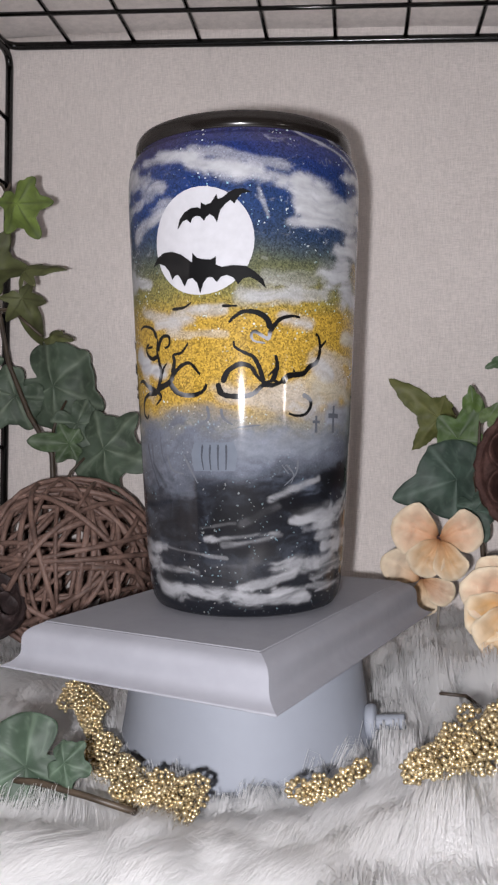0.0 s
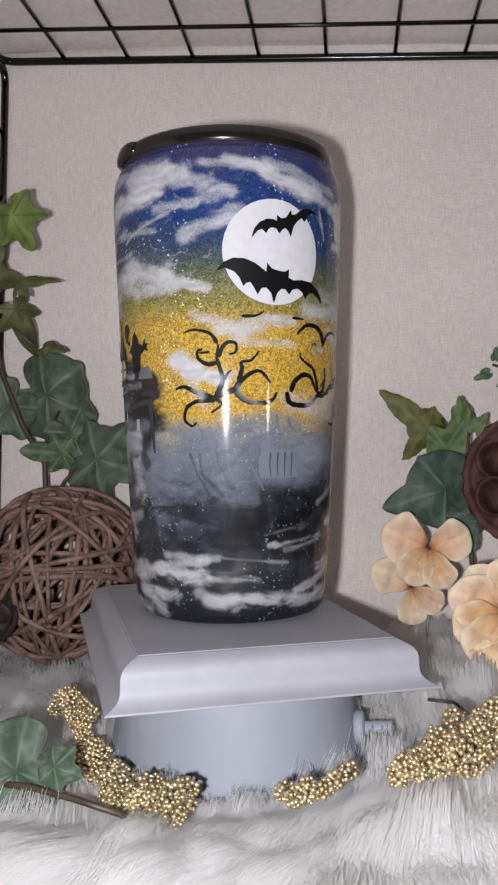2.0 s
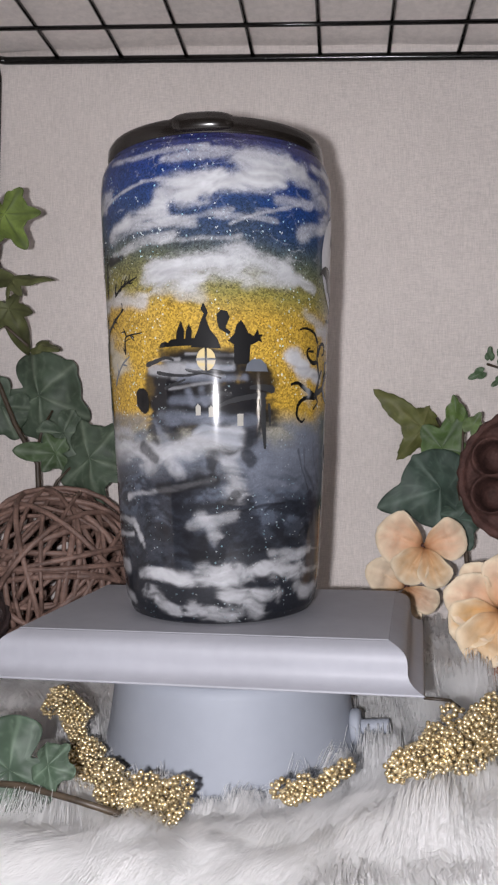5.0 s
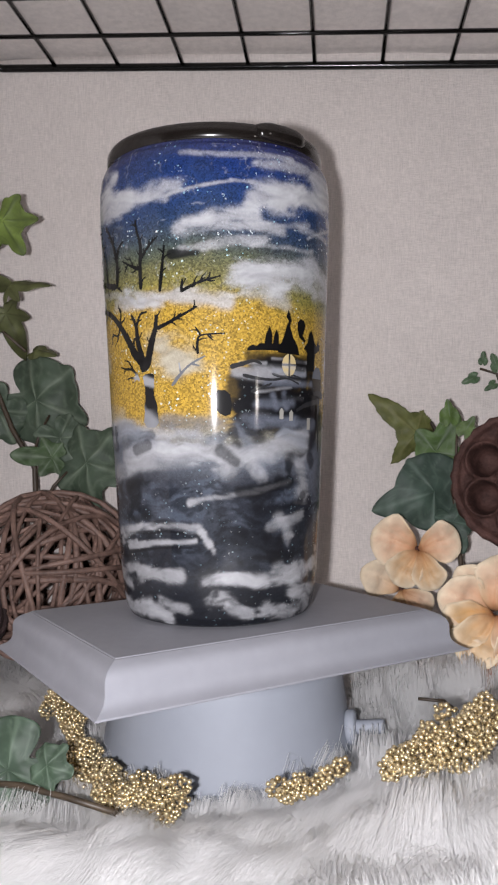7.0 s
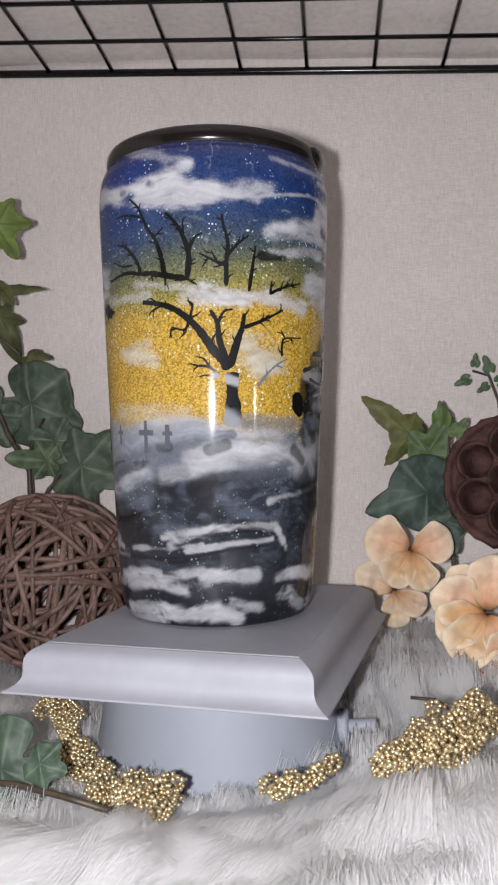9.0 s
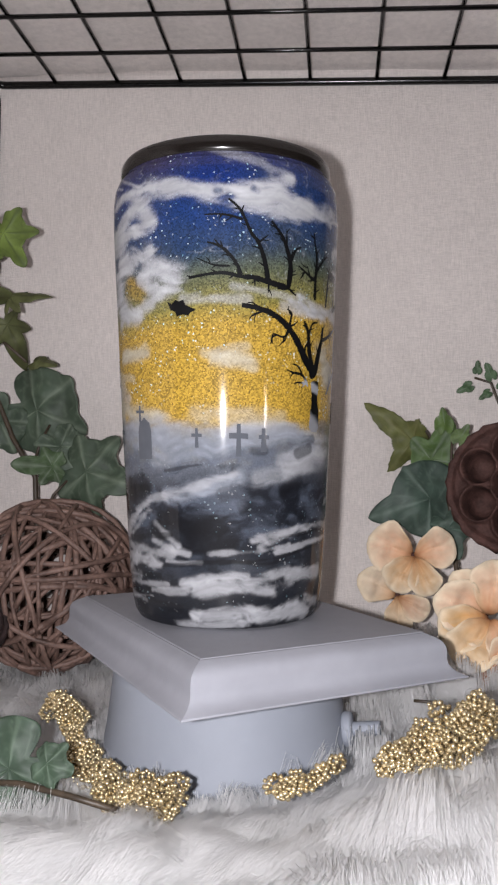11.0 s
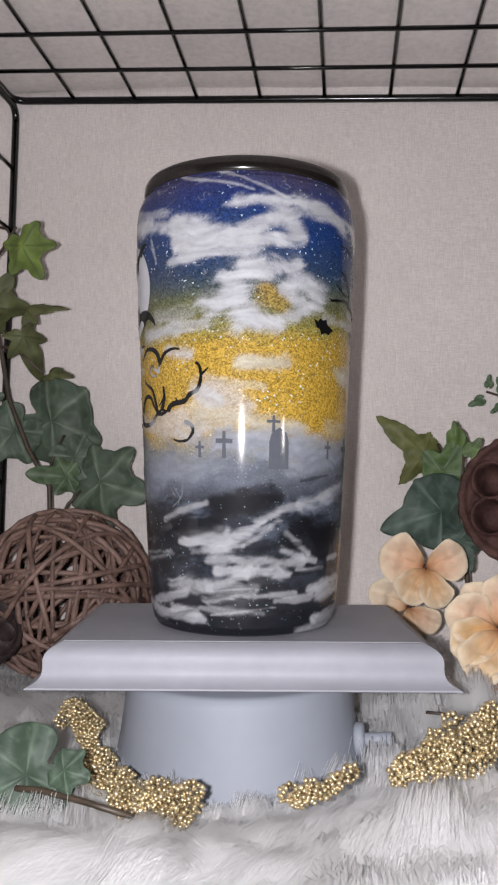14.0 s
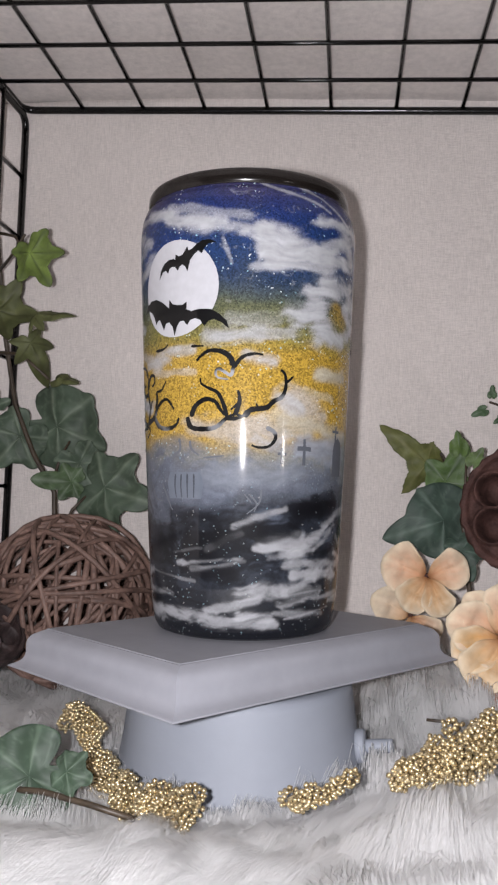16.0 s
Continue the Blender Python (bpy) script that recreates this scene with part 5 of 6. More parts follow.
def fur_rug():
    nx, ny = 110, 70
    xs, ys = np.linspace(-0.45, 0.50, nx), np.linspace(-0.32, 0.34, ny)
    gx, gy = np.meshgrid(xs, ys)
    gz = ground_height(gx.ravel(), gy.ravel())
    topv = np.column_stack([gx.ravel(), gy.ravel(), gz])
    i = np.arange(nx * ny).reshape(ny, nx)
    q = np.column_stack([i[:-1, :-1].ravel(), i[:-1, 1:].ravel(), i[1:, 1:].ravel(), i[1:, :-1].ravel()])
    n = nx * ny
    botv = topv.copy()
    botv[:, 2] = -0.0295
    edge = []
    for line in (i[0, :], i[:, -1], i[-1, ::-1], i[::-1, 0]):
        for a, b in zip(line, line[1:]):
            edge.append((b, a, a + n, b + n))
    rug = fast_mesh("rug", np.vstack([topv, botv]), np.vstack([q, q[:, ::-1] + n, np.array(edge)]), M_RUG)
    tagged(rug, "white long-haired faux fur rug under the display", "rug", kind="structure")
    rng = np.random.default_rng(5)

    def tufts(count, x0, x1, y0, y1, length, width, up=1.0, ring=9.0):
        x, y = rng.uniform(x0, x1, count), rng.uniform(y0, y1, count)
        far = np.hypot(x - AXIS[0], y - AXIS[1])
        keep = (far > 0.0515) & (far < ring)
        x, y = x[keep], y[keep]
        m = len(x)
        # locks: neighbours lean the same way and run together
        cell = 0.014
        kx, ky = np.floor(x / cell), np.floor(y / cell)

        def hashed(s):
            v = np.sin(kx * 127.1 + ky * 311.7 + s * 74.7) * 43758.5453
            return v - np.floor(v)
        cx, cy = (kx + 0.2 + 0.6 * hashed(1)) * cell, (ky + 0.2 + 0.6 * hashed(2)) * cell
        p = np.column_stack([x * 22, y * 22, np.zeros(m)])
        ang = -np.pi / 2 - 0.25 + 1.7 * (value_noise(p * 0.8 + 3.3) - 0.5) + 0.5 * (hashed(3) - 0.5) + rng.normal(0, 0.09, m)
        # hair in front of the drum also stands up against it
        ln = length * rng.uniform(0.6, 1.25, m) * (0.75 + 0.5 * hashed(4))
        lift = up * rng.uniform(0.14, 0.36, m) * (0.6 + 0.8 * hashed(5))
        z = ground_height(x, y)
        tipx = x + np.cos(ang) * ln + (cx - x) * 0.55
        tipy = y + np.sin(ang) * ln + (cy - y) * 0.55
        side = np.column_stack([-np.sin(ang), np.cos(ang)]) * (width * rng.uniform(0.6, 1.3, m))[:, None]
        rows = []
        for f, h, w in ((0.0, 0.0, 1.0), (0.30, 0.80, 0.95), (0.6, 0.95, 0.75), (1.0, 0.30, 0.12)):
            px, py = x + (tipx - x) * f, y + (tipy - y) * f
            pz = z - 0.001 + ln * lift * h
            rows.append(np.column_stack([px - side[:, 0] * w, py - side[:, 1] * w, pz]))
            rows.append(np.column_stack([px + side[:, 0] * w, py + side[:, 1] * w, pz]))
        v = np.stack(rows, axis=1).reshape(-1, 3)
        b = np.arange(m)[:, None] * 8
        qd = np.vstack([b + np.array([0, 1, 3, 2]), b + np.array([2, 3, 5, 4]), b + np.array([4, 5, 7, 6])])
        return v, qd
    v1, q1 = tufts(170000, -0.105, 0.155, -0.19, 0.005, 0.043, 0.00007, 0.64)
    v2, q2 = tufts(26000, -0.18, 0.20, 0.0, 0.13, 0.022, 0.00016)
    v4, q4 = tufts(38000, 0.060, 0.16, -0.060, 0.07, 0.022, 0.00012, 2.0)
    v2, q2 = np.vstack([v2, v4]), np.vstack([q2, q4 + len(v2)])
    # hair that stands up round the foot of the drum
    v3, q3 = tufts(26000, -0.045, 0.085, -0.095, -0.01, 0.013, 0.00008, 2.6, 0.064)
    tagged(fast_mesh("fur", np.vstack([v1, v2, v3]), np.vstack([q1, q2 + len(v1), q3 + len(v1) + len(v2)]), M_FUR), "soft white faux fur hair in loose locks", "fur", kind="stuff")


# ---- wicker ball ----
def wicker_ball():
    centre, r = (-0.093, 0.088, 0.0385), 0.0475
    ball = thing("wicker_ball", pose(*centre))
    meshes = []
    for k in range(5):
        bm = bmesh.new()
        rr = r * (0.86 + 0.032 * k)
        pts = []
        for i in range(29):
            a = 2 * math.pi * i / 28 * (0.86 if k % 2 else 1.0)
            wob = 1 + 0.03 * math.sin(3 * a + k)
            pts.append((rr * wob * math.cos(a), rr * wob * math.sin(a), 0.004 * math.sin(2 * a + k) + (0.010 if k == 1 else 0)))
        add_tube(bm, pts, 0.0012 + 0.0003 * (k % 3), 6)
        me = bpy.data.meshes.new("strand")
        bm.to_mesh(me)
        bm.free()
        me.materials.append(M_BROWN)
        for p in me.polygons:
            p.use_smooth = True
        meshes.append(me)
    rnd = random.Random(11)
    for k in range(50):
        ob = new("strand", meshes[k % 5])
        ob.parent = ball
        ob.matrix_basis = Euler((rnd.uniform(0, 6.28), rnd.uniform(0, 6.28), rnd.uniform(0, 6.28))).to_matrix().to_4x4()
    tagged(ball, "brown woven willow ball lying beside ivy", "ball")


# ---- leaves and flowers ----
def leaf_part(parent, place, size, tip, yaw, pitch, lobes, colour, vein, name="leaf", serrate=0.0, cup=0.18, base_r=0.42, label="", material=None, sharp=1.5):
    """A lobed leaf facing the front: tip is the way it points, 0 to the right, 90 up. lobes: (angle, length, width)."""
    na, nr = 96, 16
    verts, cols = [], []
    for layer in (0, 1):
        for j in range(nr + 1):
            f = j / nr
            for i in range(na):
                a = 2 * math.pi * i / na
                r = base_r
                ridge = 0.0
                for la, ll, lw in lobes:
                    d = (math.degrees(a) - la + 180) % 360 - 180
                    r = max(r, ll * math.exp(-abs(d / lw) ** sharp))
                    ridge = max(ridge, math.exp(-(d / (3.0 + 5 * (1 - f))) ** 2) * (1 if ll > 0.3 else 0))
                d = (math.degrees(a) - 180 + 180) % 360 - 180
                r *= 1 - 0.55 * math.exp(-(d / 16) ** 2)
                r *= 1 + serrate * (((i * 0.5) % 1.0) - 0.5) * (f ** 3)
                x, y = r * f * math.cos(a), r * f * math.sin(a)
                n = noise.noise(Vector((x * 2.2 + place[0] * 90, y * 2.2 + place[2] * 90, size * 300)))
                h = -cup * (x * x * 0.5 + y * y) + 0.16 * n + 0.02 * ridge
                verts.append((x * size, (-h + layer * 0.02) * size, y * size))
                # side veins branch off towards the rim
                web = min(abs(math.sin(9 * x + 6 * abs(y) + 3 * n)), abs(math.sin(7 * x - 8 * abs(y) + 4 * n))) if ridge < 0.5 else 1.0
                ridge = max(ridge, 0.6 * max(0.0, 1 - web * 3) * min(1.0, 1.5 * f))
                tone = 0.75 + 0.6 * (n + 0.5) * 0.6 + 0.15 * (1 - f)
                cols.append([c * tone * (1 - 0.72 * ridge) + v * 0.72 * ridge for c, v in zip(colour, vein)])
    quads = []
    off = (nr + 1) * na
    for j in range(nr):
        for i in range(na):
            a, b = j * na + i, j * na + (i + 1) % na
            quads.append((a, b, b + na, a + na))
            quads.append((off + a, off + a + na, off + b + na, off + b))
    for i in range(na):
        a, b = nr * na + i, nr * na + (i + 1) % na
        quads.append((a, b, off + b, off + a))
    ob = fast_mesh(name, np.array(verts), np.array(quads), material or M_LEAF, parent, label)
    paint_attribute(ob.data, np.array(cols))
    ob.matrix_basis = pose(*place, pitch, 0, yaw) @ pose(0, 0, 0, 0, -tip, 0)
    return ob


IVY = [(0, 1.0, 40), (64, 0.90, 34), (-64, 0.90, 34), (125, 0.78, 34), (-125, 0.78, 34)]
POINTED = [(0, 1.45, 34), (58, 0.75, 44), (-58, 0.75, 44), (118, 0.6, 40), (-118, 0.6, 40)]
BROAD = [(0, 1.30, 42), (70, 0.85, 60), (-70, 0.85, 60)]
OVAL = [(0, 1.0, 38), (180, 0.3, 60)]
DEEP, DEEP_VEIN = (0.056, 0.082, 0.054), (0.16, 0.20, 0.145)
SPEAR = [(0, 1.55, 30), (95, 1.0, 40), (-70, 0.6, 60)]
LIME, LIME_VEIN = (0.12, 0.17, 0.035), (0.05, 0.07, 0.02)
OLIVE, OLIVE_VEIN = (0.085, 0.095, 0.035), (0.05, 0.05, 0.02)


def stem_part(parent, pts, radius, taper=0.7, name="stem", material=None):
    bm = bmesh.new()
    add_tube(bm, pts, radius, 7, taper)
    return part(name, bm, material or M_STEM, parent)


def ivy():
    p = thing("ivy_vine", pose(0, 0, 0))
    stem_part(p, [(-0.107, 0.098, -0.010), (-0.106, 0.10, 0.06), (-0.107, 0.10, 0.098), (-0.120, 0.10, 0.120), (-0.134, 0.105, 0.150), (-0.141, 0.105, 0.19), (-0.143, 0.10, 0.230), (-0.144, 0.095, 0.262)], 0.0017)
    stem_part(p, [(-0.104, 0.098, 0.07), (-0.096, 0.10, 0.088), (-0.088, 0.10, 0.096)], 0.0011)
    stem_part(p, [(-0.108, 0.10, 0.104), (-0.104, 0.10, 0.118), (-0.100, 0.105, 0.128)], 0.0010)
    stem_part(p, [(-0.143, 0.098, 0.228), (-0.128, 0.08, 0.232), (-0.112, 0.060, 0.238)], 0.0010)
    stem_part(p, [(-0.146, 0.098, 0.252), (-0.132, 0.095, 0.248), (-0.128, 0.09, 0.243)], 0.0010)
    stem_part(p, [(-0.144, 0.098, 0.180), (-0.126, 0.093, 0.178), (-0.108, 0.090, 0.163)], 0.0012)
    leaf_part(p, (-0.108, 0.061, 0.228), 0.0200, -65, -12, 5, IVY, LIME, LIME_VEIN, label="yellow-green ivy leaf", cup=0.25, base_r=0.6)
    leaf_part(p, (-0.134, 0.078, 0.200), 0.0240, -8, 25, 35, IVY, OLIVE, OLIVE_VEIN, cup=0.4, base_r=0.6)
    leaf_part(p, (-0.112, 0.077, 0.196), 0.0150, 22, -30, -38, POINTED, OLIVE, OLIVE_VEIN, cup=0.7, base_r=0.25, label="curled olive ivy leaf", sharp=1.1)
    leaf_part(p, (-0.119, 0.089, 0.184), 0.0200, -62, 30, 5, POINTED, OLIVE, OLIVE_VEIN, cup=0.8, base_r=0.35, sharp=1.1)
    leaf_part(p, (-0.104, 0.095, 0.164), 0.0140, -8, -20, -45, OVAL, OLIVE, OLIVE_VEIN, cup=0.6)
    leaf_part(p, (-0.110, 0.110, 0.137), 0.0320, -25, -8, 4, IVY, DEEP, DEEP_VEIN, base_r=0.80, cup=0.2, label="large dark green ivy leaf with pale veins", sharp=2.1)
    leaf_part(p, (-0.130, 0.104, 0.131), 0.0240, -130, 20, 5, IVY, DEEP, DEEP_VEIN, base_r=0.7, cup=0.3, sharp=2.1)
    leaf_part(p, (-0.093, 0.102, 0.115), 0.0190, -60, 20, 8, IVY, DEEP, DEEP_VEIN, base_r=0.7, cup=0.3, sharp=2.1)
    leaf_part(p, (-0.076, 0.097, 0.101), 0.0295, -16, -10, -5, IVY, DEEP, DEEP_VEIN, base_r=0.64, cup=0.2, label="dark green ivy leaf with pale veins", sharp=2.1)
    leaf_part(p, (-0.095, 0.095, 0.104), 0.0170, 175, 10, -5, POINTED, (0.05, 0.085, 0.035), DEEP_VEIN, base_r=0.5, cup=0.3)
    leaf_part(p, (-0.143, 0.093, 0.147), 0.0150, 150, 30, 0, IVY, DEEP, DEEP_VEIN, base_r=0.5, sharp=2.1)
    tagged(p, "artificial ivy vine with dark and yellowish leaves climbing a wire", "ivy")
    q = thing("ivy_sprig", pose(0, 0, 0))
    leaf_part(q, (-0.0385, -0.1090, 0.0105), 0.0200, -150, 4, -14, IVY, (0.034, 0.056, 0.036), (0.10, 0.14, 0.10), base_r=0.80, cup=0.25, label="dark green ivy leaf lying on fur", sharp=2.1)
    leaf_part(q, (-0.0245, -0.1130, 0.0140), 0.0090, -10, -12, -20, IVY, (0.036, 0.060, 0.037), (0.10, 0.14, 0.10), base_r=0.7, cup=0.3, sharp=2.1)
    stem_part(q, [(-0.0470, -0.1080, 0.0060), (-0.0332, -0.1120, 0.0072), (-0.0165, -0.1160, 0.0056), (-0.0010, -0.1190, 0.0030)], 0.0011, 0.9)
    tagged(q, "single artificial ivy leaf on a brown stem in the fur", "ivy")


def petal_part(parent, place, size, tip, yaw, pitch, colour, edge, wide=1.0):
    na, nr = 28, 8
    verts, cols = [], []
    for layer in (0, 1):
        for j in range(nr + 1):
            f = j / nr
            for i in range(na):
                a = 2 * math.pi * i / na
                x = 0.5 + 0.5 * math.cos(a) * f
                y = 0.60 * wide * math.sin(a) * f * (0.22 + 0.78 * max(0.0, x) ** 0.8) * (1 + 0.07 * math.sin(5 * a + place[0] * 400 + tip))
                n = noise.noise(Vector((x * 3 + place[0] * 200, y * 3, place[2] * 200)))
                h = 0.75 * y * y - 0.62 * (x - 0.15) ** 2 * (1 if x > 0.15 else 0) + 0.40 * x + 0.16 * n - 0.05 * math.exp(-(y / 0.05) ** 2)
                verts.append((x * size, (-h + layer * 0.02) * size, y * size))
                streak = 0.5 + 0.5 * noise.noise(Vector((math.atan2(y, x + 0.15) * 14, x * 1.5, place[0] * 90)))
                g = min(1, max(0, 0.15 + 0.35 * x * f + 0.6 * f ** 5 + 0.9 * (streak - 0.5)))
                # petals turn orange-brown towards the flower's centre, with shade painted in where they meet
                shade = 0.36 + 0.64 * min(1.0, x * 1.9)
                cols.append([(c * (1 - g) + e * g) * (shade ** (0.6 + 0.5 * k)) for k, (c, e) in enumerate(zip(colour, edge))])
    quads = []
    off = (nr + 1) * na
    for j in range(nr):
        for i in range(na):
            a, b = j * na + i, j * na + (i + 1) % na
            quads.append((a, b, b + na, a + na))
            quads.append((off + a, off + a + na, off + b + na, off + b))
    for i in range(na):
        a, b = nr * na + i, nr * na + (i + 1) % na
        quads.append((a, b, off + b, off + a))
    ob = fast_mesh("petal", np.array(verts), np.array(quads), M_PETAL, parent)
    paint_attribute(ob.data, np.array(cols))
    ob.matrix_basis = pose(*place, pitch, 0, yaw) @ pose(0, 0, 0, 0, -tip, 0)


PEACH, CREAM, RUST = (0.72, 0.46, 0.31), (0.76, 0.64, 0.47), (0.42, 0.17, 0.09)


def flowers():
    def blossom(centre, petals, root, label):
        f = thing("hydrangea_blossom", pose(*centre))
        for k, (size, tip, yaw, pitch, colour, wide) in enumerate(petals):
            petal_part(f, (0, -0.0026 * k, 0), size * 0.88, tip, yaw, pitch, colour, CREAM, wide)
        bm = bmesh.new()
        bmesh.ops.create_icosphere(bm, subdivisions=2, radius=0.0016)
        part("centre", bm, M_POD, f)
        stem_part(f, [(0, 0.0005, 0), (0.002, 0.006, -0.006), tuple(b - a for a, b in zip(centre, root))], 0.0006, 1.0, "stem", M_FLORAL)
        tagged(f, label, "flower", "hydrangea blossoms")
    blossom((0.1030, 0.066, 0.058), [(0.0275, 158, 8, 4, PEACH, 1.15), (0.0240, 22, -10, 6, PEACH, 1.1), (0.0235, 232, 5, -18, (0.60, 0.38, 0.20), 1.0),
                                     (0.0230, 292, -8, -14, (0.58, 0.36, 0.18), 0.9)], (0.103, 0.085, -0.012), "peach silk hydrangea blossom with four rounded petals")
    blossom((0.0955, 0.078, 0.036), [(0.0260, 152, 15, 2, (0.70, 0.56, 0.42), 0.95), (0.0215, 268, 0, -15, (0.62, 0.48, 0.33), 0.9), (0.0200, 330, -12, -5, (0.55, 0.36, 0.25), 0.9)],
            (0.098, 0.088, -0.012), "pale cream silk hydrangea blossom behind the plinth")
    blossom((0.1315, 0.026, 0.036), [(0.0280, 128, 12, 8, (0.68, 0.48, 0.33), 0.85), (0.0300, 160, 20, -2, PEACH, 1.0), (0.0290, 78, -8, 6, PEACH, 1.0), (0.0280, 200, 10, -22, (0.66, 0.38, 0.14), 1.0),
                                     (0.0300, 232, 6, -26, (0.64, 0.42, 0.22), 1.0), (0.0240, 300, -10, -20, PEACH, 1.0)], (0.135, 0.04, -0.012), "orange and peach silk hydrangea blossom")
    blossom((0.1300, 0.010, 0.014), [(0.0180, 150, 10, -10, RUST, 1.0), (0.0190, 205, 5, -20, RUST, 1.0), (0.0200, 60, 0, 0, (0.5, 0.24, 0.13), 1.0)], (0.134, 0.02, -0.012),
            "rust brown silk petals low in the fur")
    s = thing("leaf_spray", pose(0, 0, 0))
    stem_part(s, [(0.130, 0.10, -0.012), (0.128, 0.09, 0.04), (0.124, 0.085, 0.08), (0.120, 0.10, 0.110), (0.116, 0.12, 0.122)], 0.0015)
    stem_part(s, [(0.124, 0.085, 0.09), (0.125, 0.082, 0.118)], 0.0009)
    leaf_part(s, (0.108, 0.125, 0.117), 0.0235, 140, 8, 0, SPEAR, (0.10, 0.11, 0.030), (0.16, 0.16, 0.06), serrate=0.10, base_r=0.5, cup=0.2, sharp=1.0, label="olive serrated pointed leaf")
    leaf_part(s, (0.115, 0.090, 0.106), 0.0180, 60, 0, 10, BROAD, (0.07, 0.12, 0.035), DEEP_VEIN, base_r=0.6, label="fresh green leaf")
    leaf_part(s, (0.1135, 0.084, 0.0855), 0.0258, 197, 10, -5, BROAD, (0.042, 0.068, 0.052), (0.12, 0.165, 0.135), base_r=0.80, cup=0.2, sharp=1.3, label="blue-green broad leaf")
    leaf_part(s, (0.122, 0.080, 0.070), 0.0170, 290, -10, -10, IVY, (0.036, 0.060, 0.044), (0.10, 0.15, 0.12), base_r=0.6)
    leaf_part(s, (0.121, 0.080, 0.124), 0.0095, 95, 15, 0, OVAL, (0.085, 0.14, 0.035), DEEP_VEIN, base_r=0.6, label="small rounded green leaf")
    leaf_part(s, (0.129, 0.080, 0.117), 0.0085, 60, -15, 0, OVAL, (0.10, 0.15, 0.05), DEEP_VEIN, base_r=0.6)
    tagged(s, "artificial leaf spray in olive and blue-green behind petals", "leaves")
    w = thing("twig", pose(0, 0, 0))
    stem_part(w, [(0.116, -0.016, -0.008), (0.111, -0.022, 0.004), (0.104, -0.029, 0.011), (0.094, -0.030, 0.012)], 0.0009)
    tagged(w, "thin dark brown twig rising from the fur", "twig")
    e = thing("eucalyptus_sprig", pose(0, 0, 0))
    stem_part(e, [(0.160, 0.115, -0.012), (0.162, 0.118, 0.08), (0.157, 0.12, 0.135), (0.152, 0.12, 0.149), (0.143, 0.12, 0.152)], 0.0010)
    for x, z, s0, tip in ((0.1395, 0.147, 0.0075, 205), (0.1445, 0.156, 0.0060, 85), (0.152, 0.153, 0.0080, 110), (0.150, 0.143, 0.0060, 215), (0.158, 0.146, 0.008, 30)):
        leaf_part(e, (x, 0.119, z), s0, tip, 5, 0, OVAL, (0.06, 0.11, 0.05), DEEP_VEIN, base_r=0.45)
    tagged(e, "thin green sprig with small leaves", "sprig")


def seed_pod(place, face, radius, depth, material, label, roll=0.0):
    """A dried lotus head: a flat face with sunken seed cups, a ragged rim and a cone behind."""
    p = thing("seed_pod")
    p.matrix_basis = Matrix.Translation(place) @ Vector(face).to_track_quat("Z", "Y").to_matrix().to_4x4() @ pose(0, 0, 0, 0, 0, roll)
    cups = [(0, 0)] + [(0.60 * math.cos(radians(k * 60 + 10)), 0.60 * math.sin(radians(k * 60 + 10))) for k in range(6)]
    n = 90
    gx, gy = np.meshgrid(np.linspace(-1, 1, n), np.linspace(-1, 1, n))
    # a square grid eased onto a disc
    dx, dy = gx * np.sqrt(1 - gy * gy / 2), gy * np.sqrt(1 - gx * gx / 2)
    h = np.zeros_like(dx)
    for cx, cy in cups:
        d = np.hypot(dx - cx, dy - cy) / 0.27
        h = np.where(d < 1, np.minimum(h, -0.50 * np.sqrt(np.clip(1 - d ** 4, 0, 1))), h + 0.07 * np.exp(-((d - 1.10) / 0.12) ** 2))
    rr = np.hypot(dx, dy)
    h = h + 0.05 * np.clip(1 - rr, 0, 1) - 0.06 * step(0.9, 1.0, rr)
    verts = np.column_stack([dx.ravel() * radius * 0.93, dy.ravel() * radius * 0.93, h.ravel() * radius])
    i = np.arange(n * n).reshape(n, n)
    fast_mesh("face", verts, np.column_stack([i[:-1, :-1].ravel(), i[:-1, 1:].ravel(), i[1:, 1:].ravel(), i[1:, :-1].ravel()]), material, p, "face with sunken seed cups")
    bm = bmesh.new()
    sides = 64
    prof = [(0.90, -0.09), (0.95, -0.02), (1.00, -0.03), (1.03, -0.14), (0.98, -0.3), (0.80, -0.6), (0.52, -0.9), (0.25, -1.1), (0.10, -1.2)]
    rings = []
    for j, (r0, z0) in enumerate(prof):
        ring = []
        for k in range(sides):
            a = 2 * math.pi * k / sides
            r = r0 * radius * (1 + (0.016 * math.sin(23 * a) + 0.018 * math.sin(41 * a + 1) + 0.05 * noise.noise(Vector((3 * math.cos(a), 3 * math.sin(a), j)))) * (1.0 if 0 < j < 4 else 0.3))
            ring.append(bm.verts.new((r * math.cos(a), r * math.sin(a), z0 * depth)))
        rings.append(ring)
    for a, b in zip(rings, rings[1:]):
        for k in range(sides):
            bm.faces.new((a[k], b[k], b[(k + 1) % sides], a[(k + 1) % sides]))
    bm.faces.new(rings[-1])
    part("husk", bm, material, p)
    inv = p.matrix_basis.inverted()
    end = inv @ Vector((place[0] + 0.01, place[1] + 0.03, FLOOR - 0.002))
    stem_part(p, [(0, 0, -1.15 * depth), (0, 0, -1.35 * depth), tuple(end)], 0.0016)
    return tagged(p, label, "seed pod")


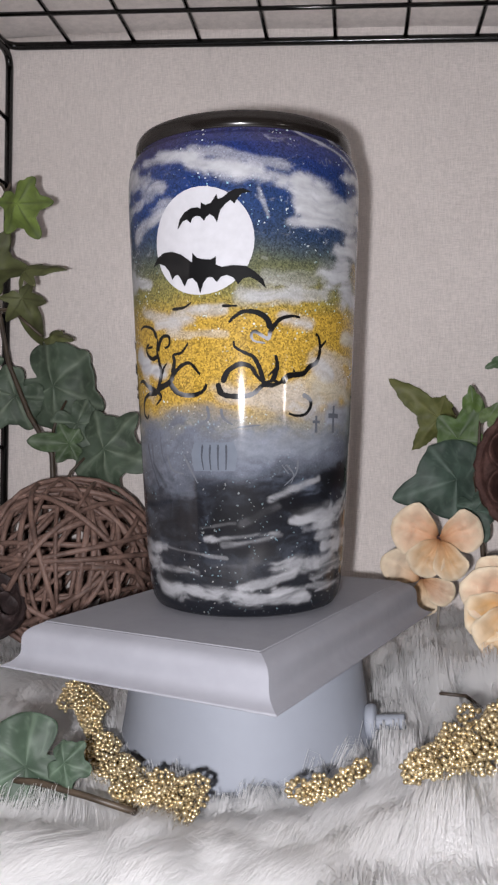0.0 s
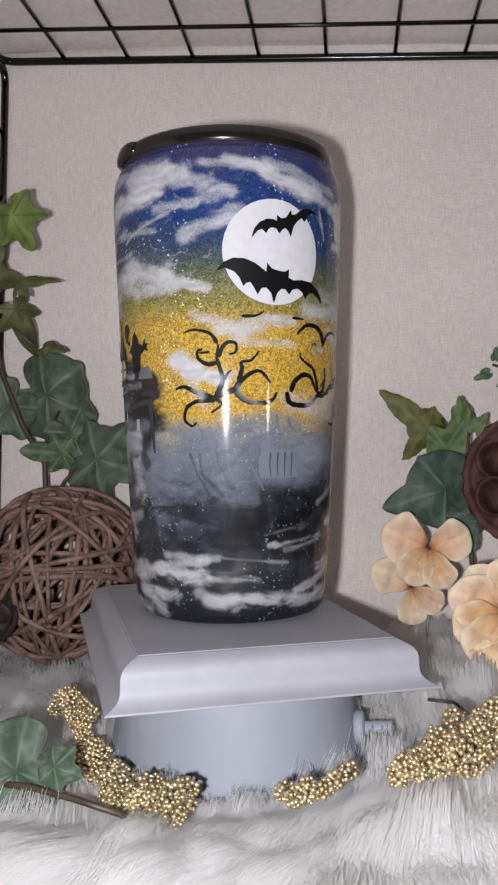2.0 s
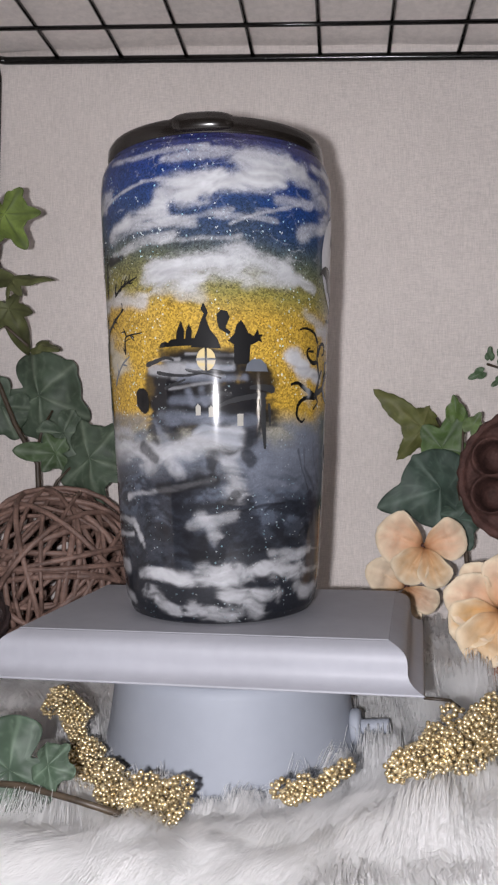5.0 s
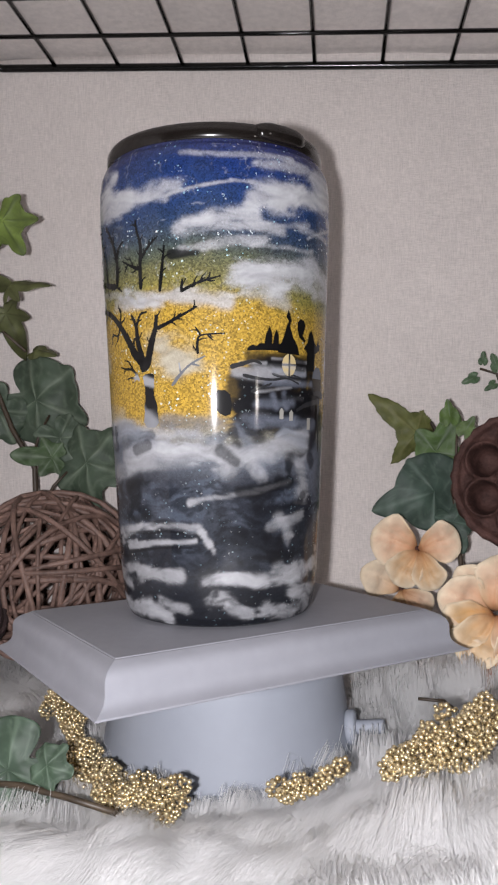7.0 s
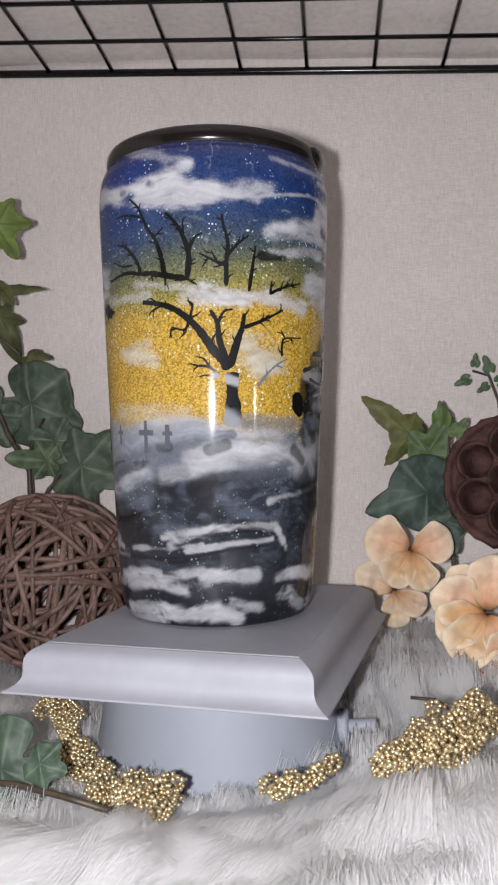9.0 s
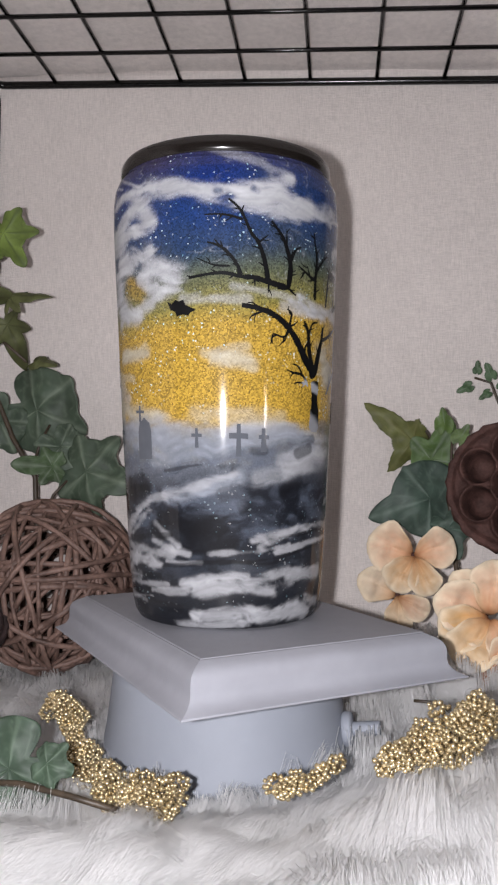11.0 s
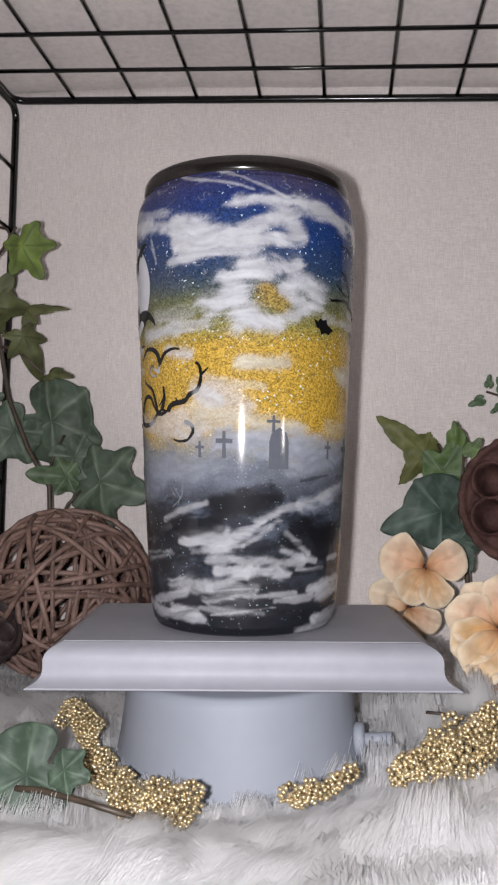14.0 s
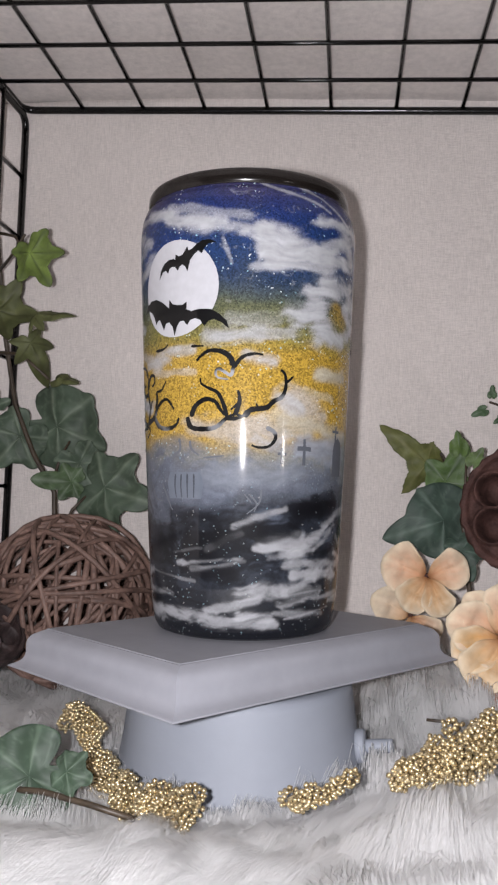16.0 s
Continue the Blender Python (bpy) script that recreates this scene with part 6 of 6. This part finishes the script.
# ---- gold berries ----
def garlands():
    rnd = random.Random(3)

    def garland(points, label, spread, per=3, lump=1.0):
        g = thing("gold_berry_garland", pose(0, 0, 0))
        pts = [Vector(q) for q in points]
        stem_part(g, pts, 0.0006, 1.0)
        bm = bmesh.new()
        for a, b in zip(pts, pts[1:]):
            for k in range(per):
                c = a.lerp(b, (k + rnd.uniform(0.2, 0.8)) / per) + Vector((rnd.uniform(-1, 1), rnd.uniform(-1, 1), rnd.uniform(-0.8, 0.8))) * spread
                turn = Euler((rnd.uniform(0, 3), rnd.uniform(-0.6, 0.6), rnd.uniform(0, 6))).to_matrix()
                size = Vector((rnd.uniform(0.0030, 0.0052), 0.0030, 0.0033)) * lump
                count = int(rnd.randrange(30, 46) * lump * lump)
                for i in range(count):
                    v = 1 - 2 * (i + 0.5) / count
                    s = math.sqrt(1 - v * v)
                    q = Vector((s * math.cos(i * 2.39996), s * math.sin(i * 2.39996), v)) * rnd.uniform(0.8, 1.12)
                    bmesh.ops.create_icosphere(bm, subdivisions=1, radius=rnd.uniform(0.0007, 0.00115), matrix=Matrix.Translation(c + turn @ (q * size)))
        tagged(part("berry_mass", bm, M_GOLD, g, "small shiny gold berries in tight clusters"), kind="stuff")
        tagged(g, label, "garland", "gold berry garlands")
    garland([(-0.0440, -0.0500, 0.0151), (-0.0378, -0.0540, 0.0145), (-0.0359, -0.0600, 0.0076), (-0.0294, -0.0660, 0.0049), (-0.0242, -0.0740, 0.0012), (-0.0238, -0.0800, -0.0016), (-0.0123, -0.0880, 0.0008), (-0.0082, -0.0960, -0.0011), (-0.0012, -0.1040, -0.0025), (0.0034, -0.1060, 0.0040), (0.0031, -0.1100, -0.0029), (0.0078, -0.1100, 0.0017), (0.0121, -0.1100, 0.0070)],
            "strand of small gold berries curving round the turntable", 0.0042, 6, 0.95)
    garland([(0.0463, -0.1160, 0.0097), (0.0497, -0.1180, 0.0100), (0.0560, -0.1160, 0.0135), (0.0664, -0.1120, 0.0160)],
            "short run of gold berries half sunk in fur", 0.0014, 3, 0.75)
    garland([(0.0804, -0.1160, 0.0236), (0.0831, -0.1180, 0.0192), (0.0897, -0.1140, 0.0253), (0.0969, -0.1120, 0.0203), (0.0990, -0.1080, 0.0277), (0.1040, -0.1060, 0.0223), (0.1061, -0.0980, 0.0320), (0.1090, -0.1000, 0.0260)],
            "thick strand of gold berries lying on fur", 0.0044, 5, 0.95)


def bolt(t):
    """The bolt with its washer that sticks out of the drum."""
    def disc(x0, x1, r, name, bevel):
        bm = bmesh.new()
        lathe(bm, [(0.0, 0.0), (r - bevel, 0.0), (r, bevel), (r, x1 - x0 - bevel), (r - bevel, x1 - x0), (0.0, x1 - x0)], 32)
        ob = part(name, bm, M_DRUM, t)
        ob.matrix_basis = pose(x0, -0.010, 0.0150, 0, 84, -8)
    disc(0.0465, 0.0505, 0.0066, "washer", 0.0008)
    disc(0.0490, 0.0610, 0.0028, "bolt", 0.0004)


room()
cage()
TABLE = turntable()
bolt(TABLE)
PL = plinth()
TU = tumbler()
fur_rug()
wicker_ball()
ivy()
flowers()
seed_pod((0.1445, 0.030, 0.094), (-0.36, -0.88, 0.10), 0.0305, 0.030, M_POD, "large dried brown lotus seed pod with sunken cups", 20)
seed_pod((-0.116, 0.028, 0.034), (0.62, -0.35, 0.70), 0.0230, 0.026, M_POD_DARK, "dark dried seed pod beside the willow ball", 0)
garlands()


def motions():
    rows = [(k * 0.5, TURN_START + TURN_RATE * k * 0.5) for k in range(33)]
    # the board sits half a degree out of level, and the cup a little off the axis
    tilt = Matrix.Rotation(radians(-0.5), 4, Vector((math.cos(radians(21)), math.sin(radians(21)), 0)))
    walk(PL, [(t, pose(AXIS[0], AXIS[1], TOP, 0, 0, a) @ tilt) for t, a in rows])
    walk(TU, [(t, pose(CUP[0], CUP[1], TOP, 0, 0, a) @ tilt @ pose(-0.0005, 0.0026, 0)) for t, a in rows])


motions()
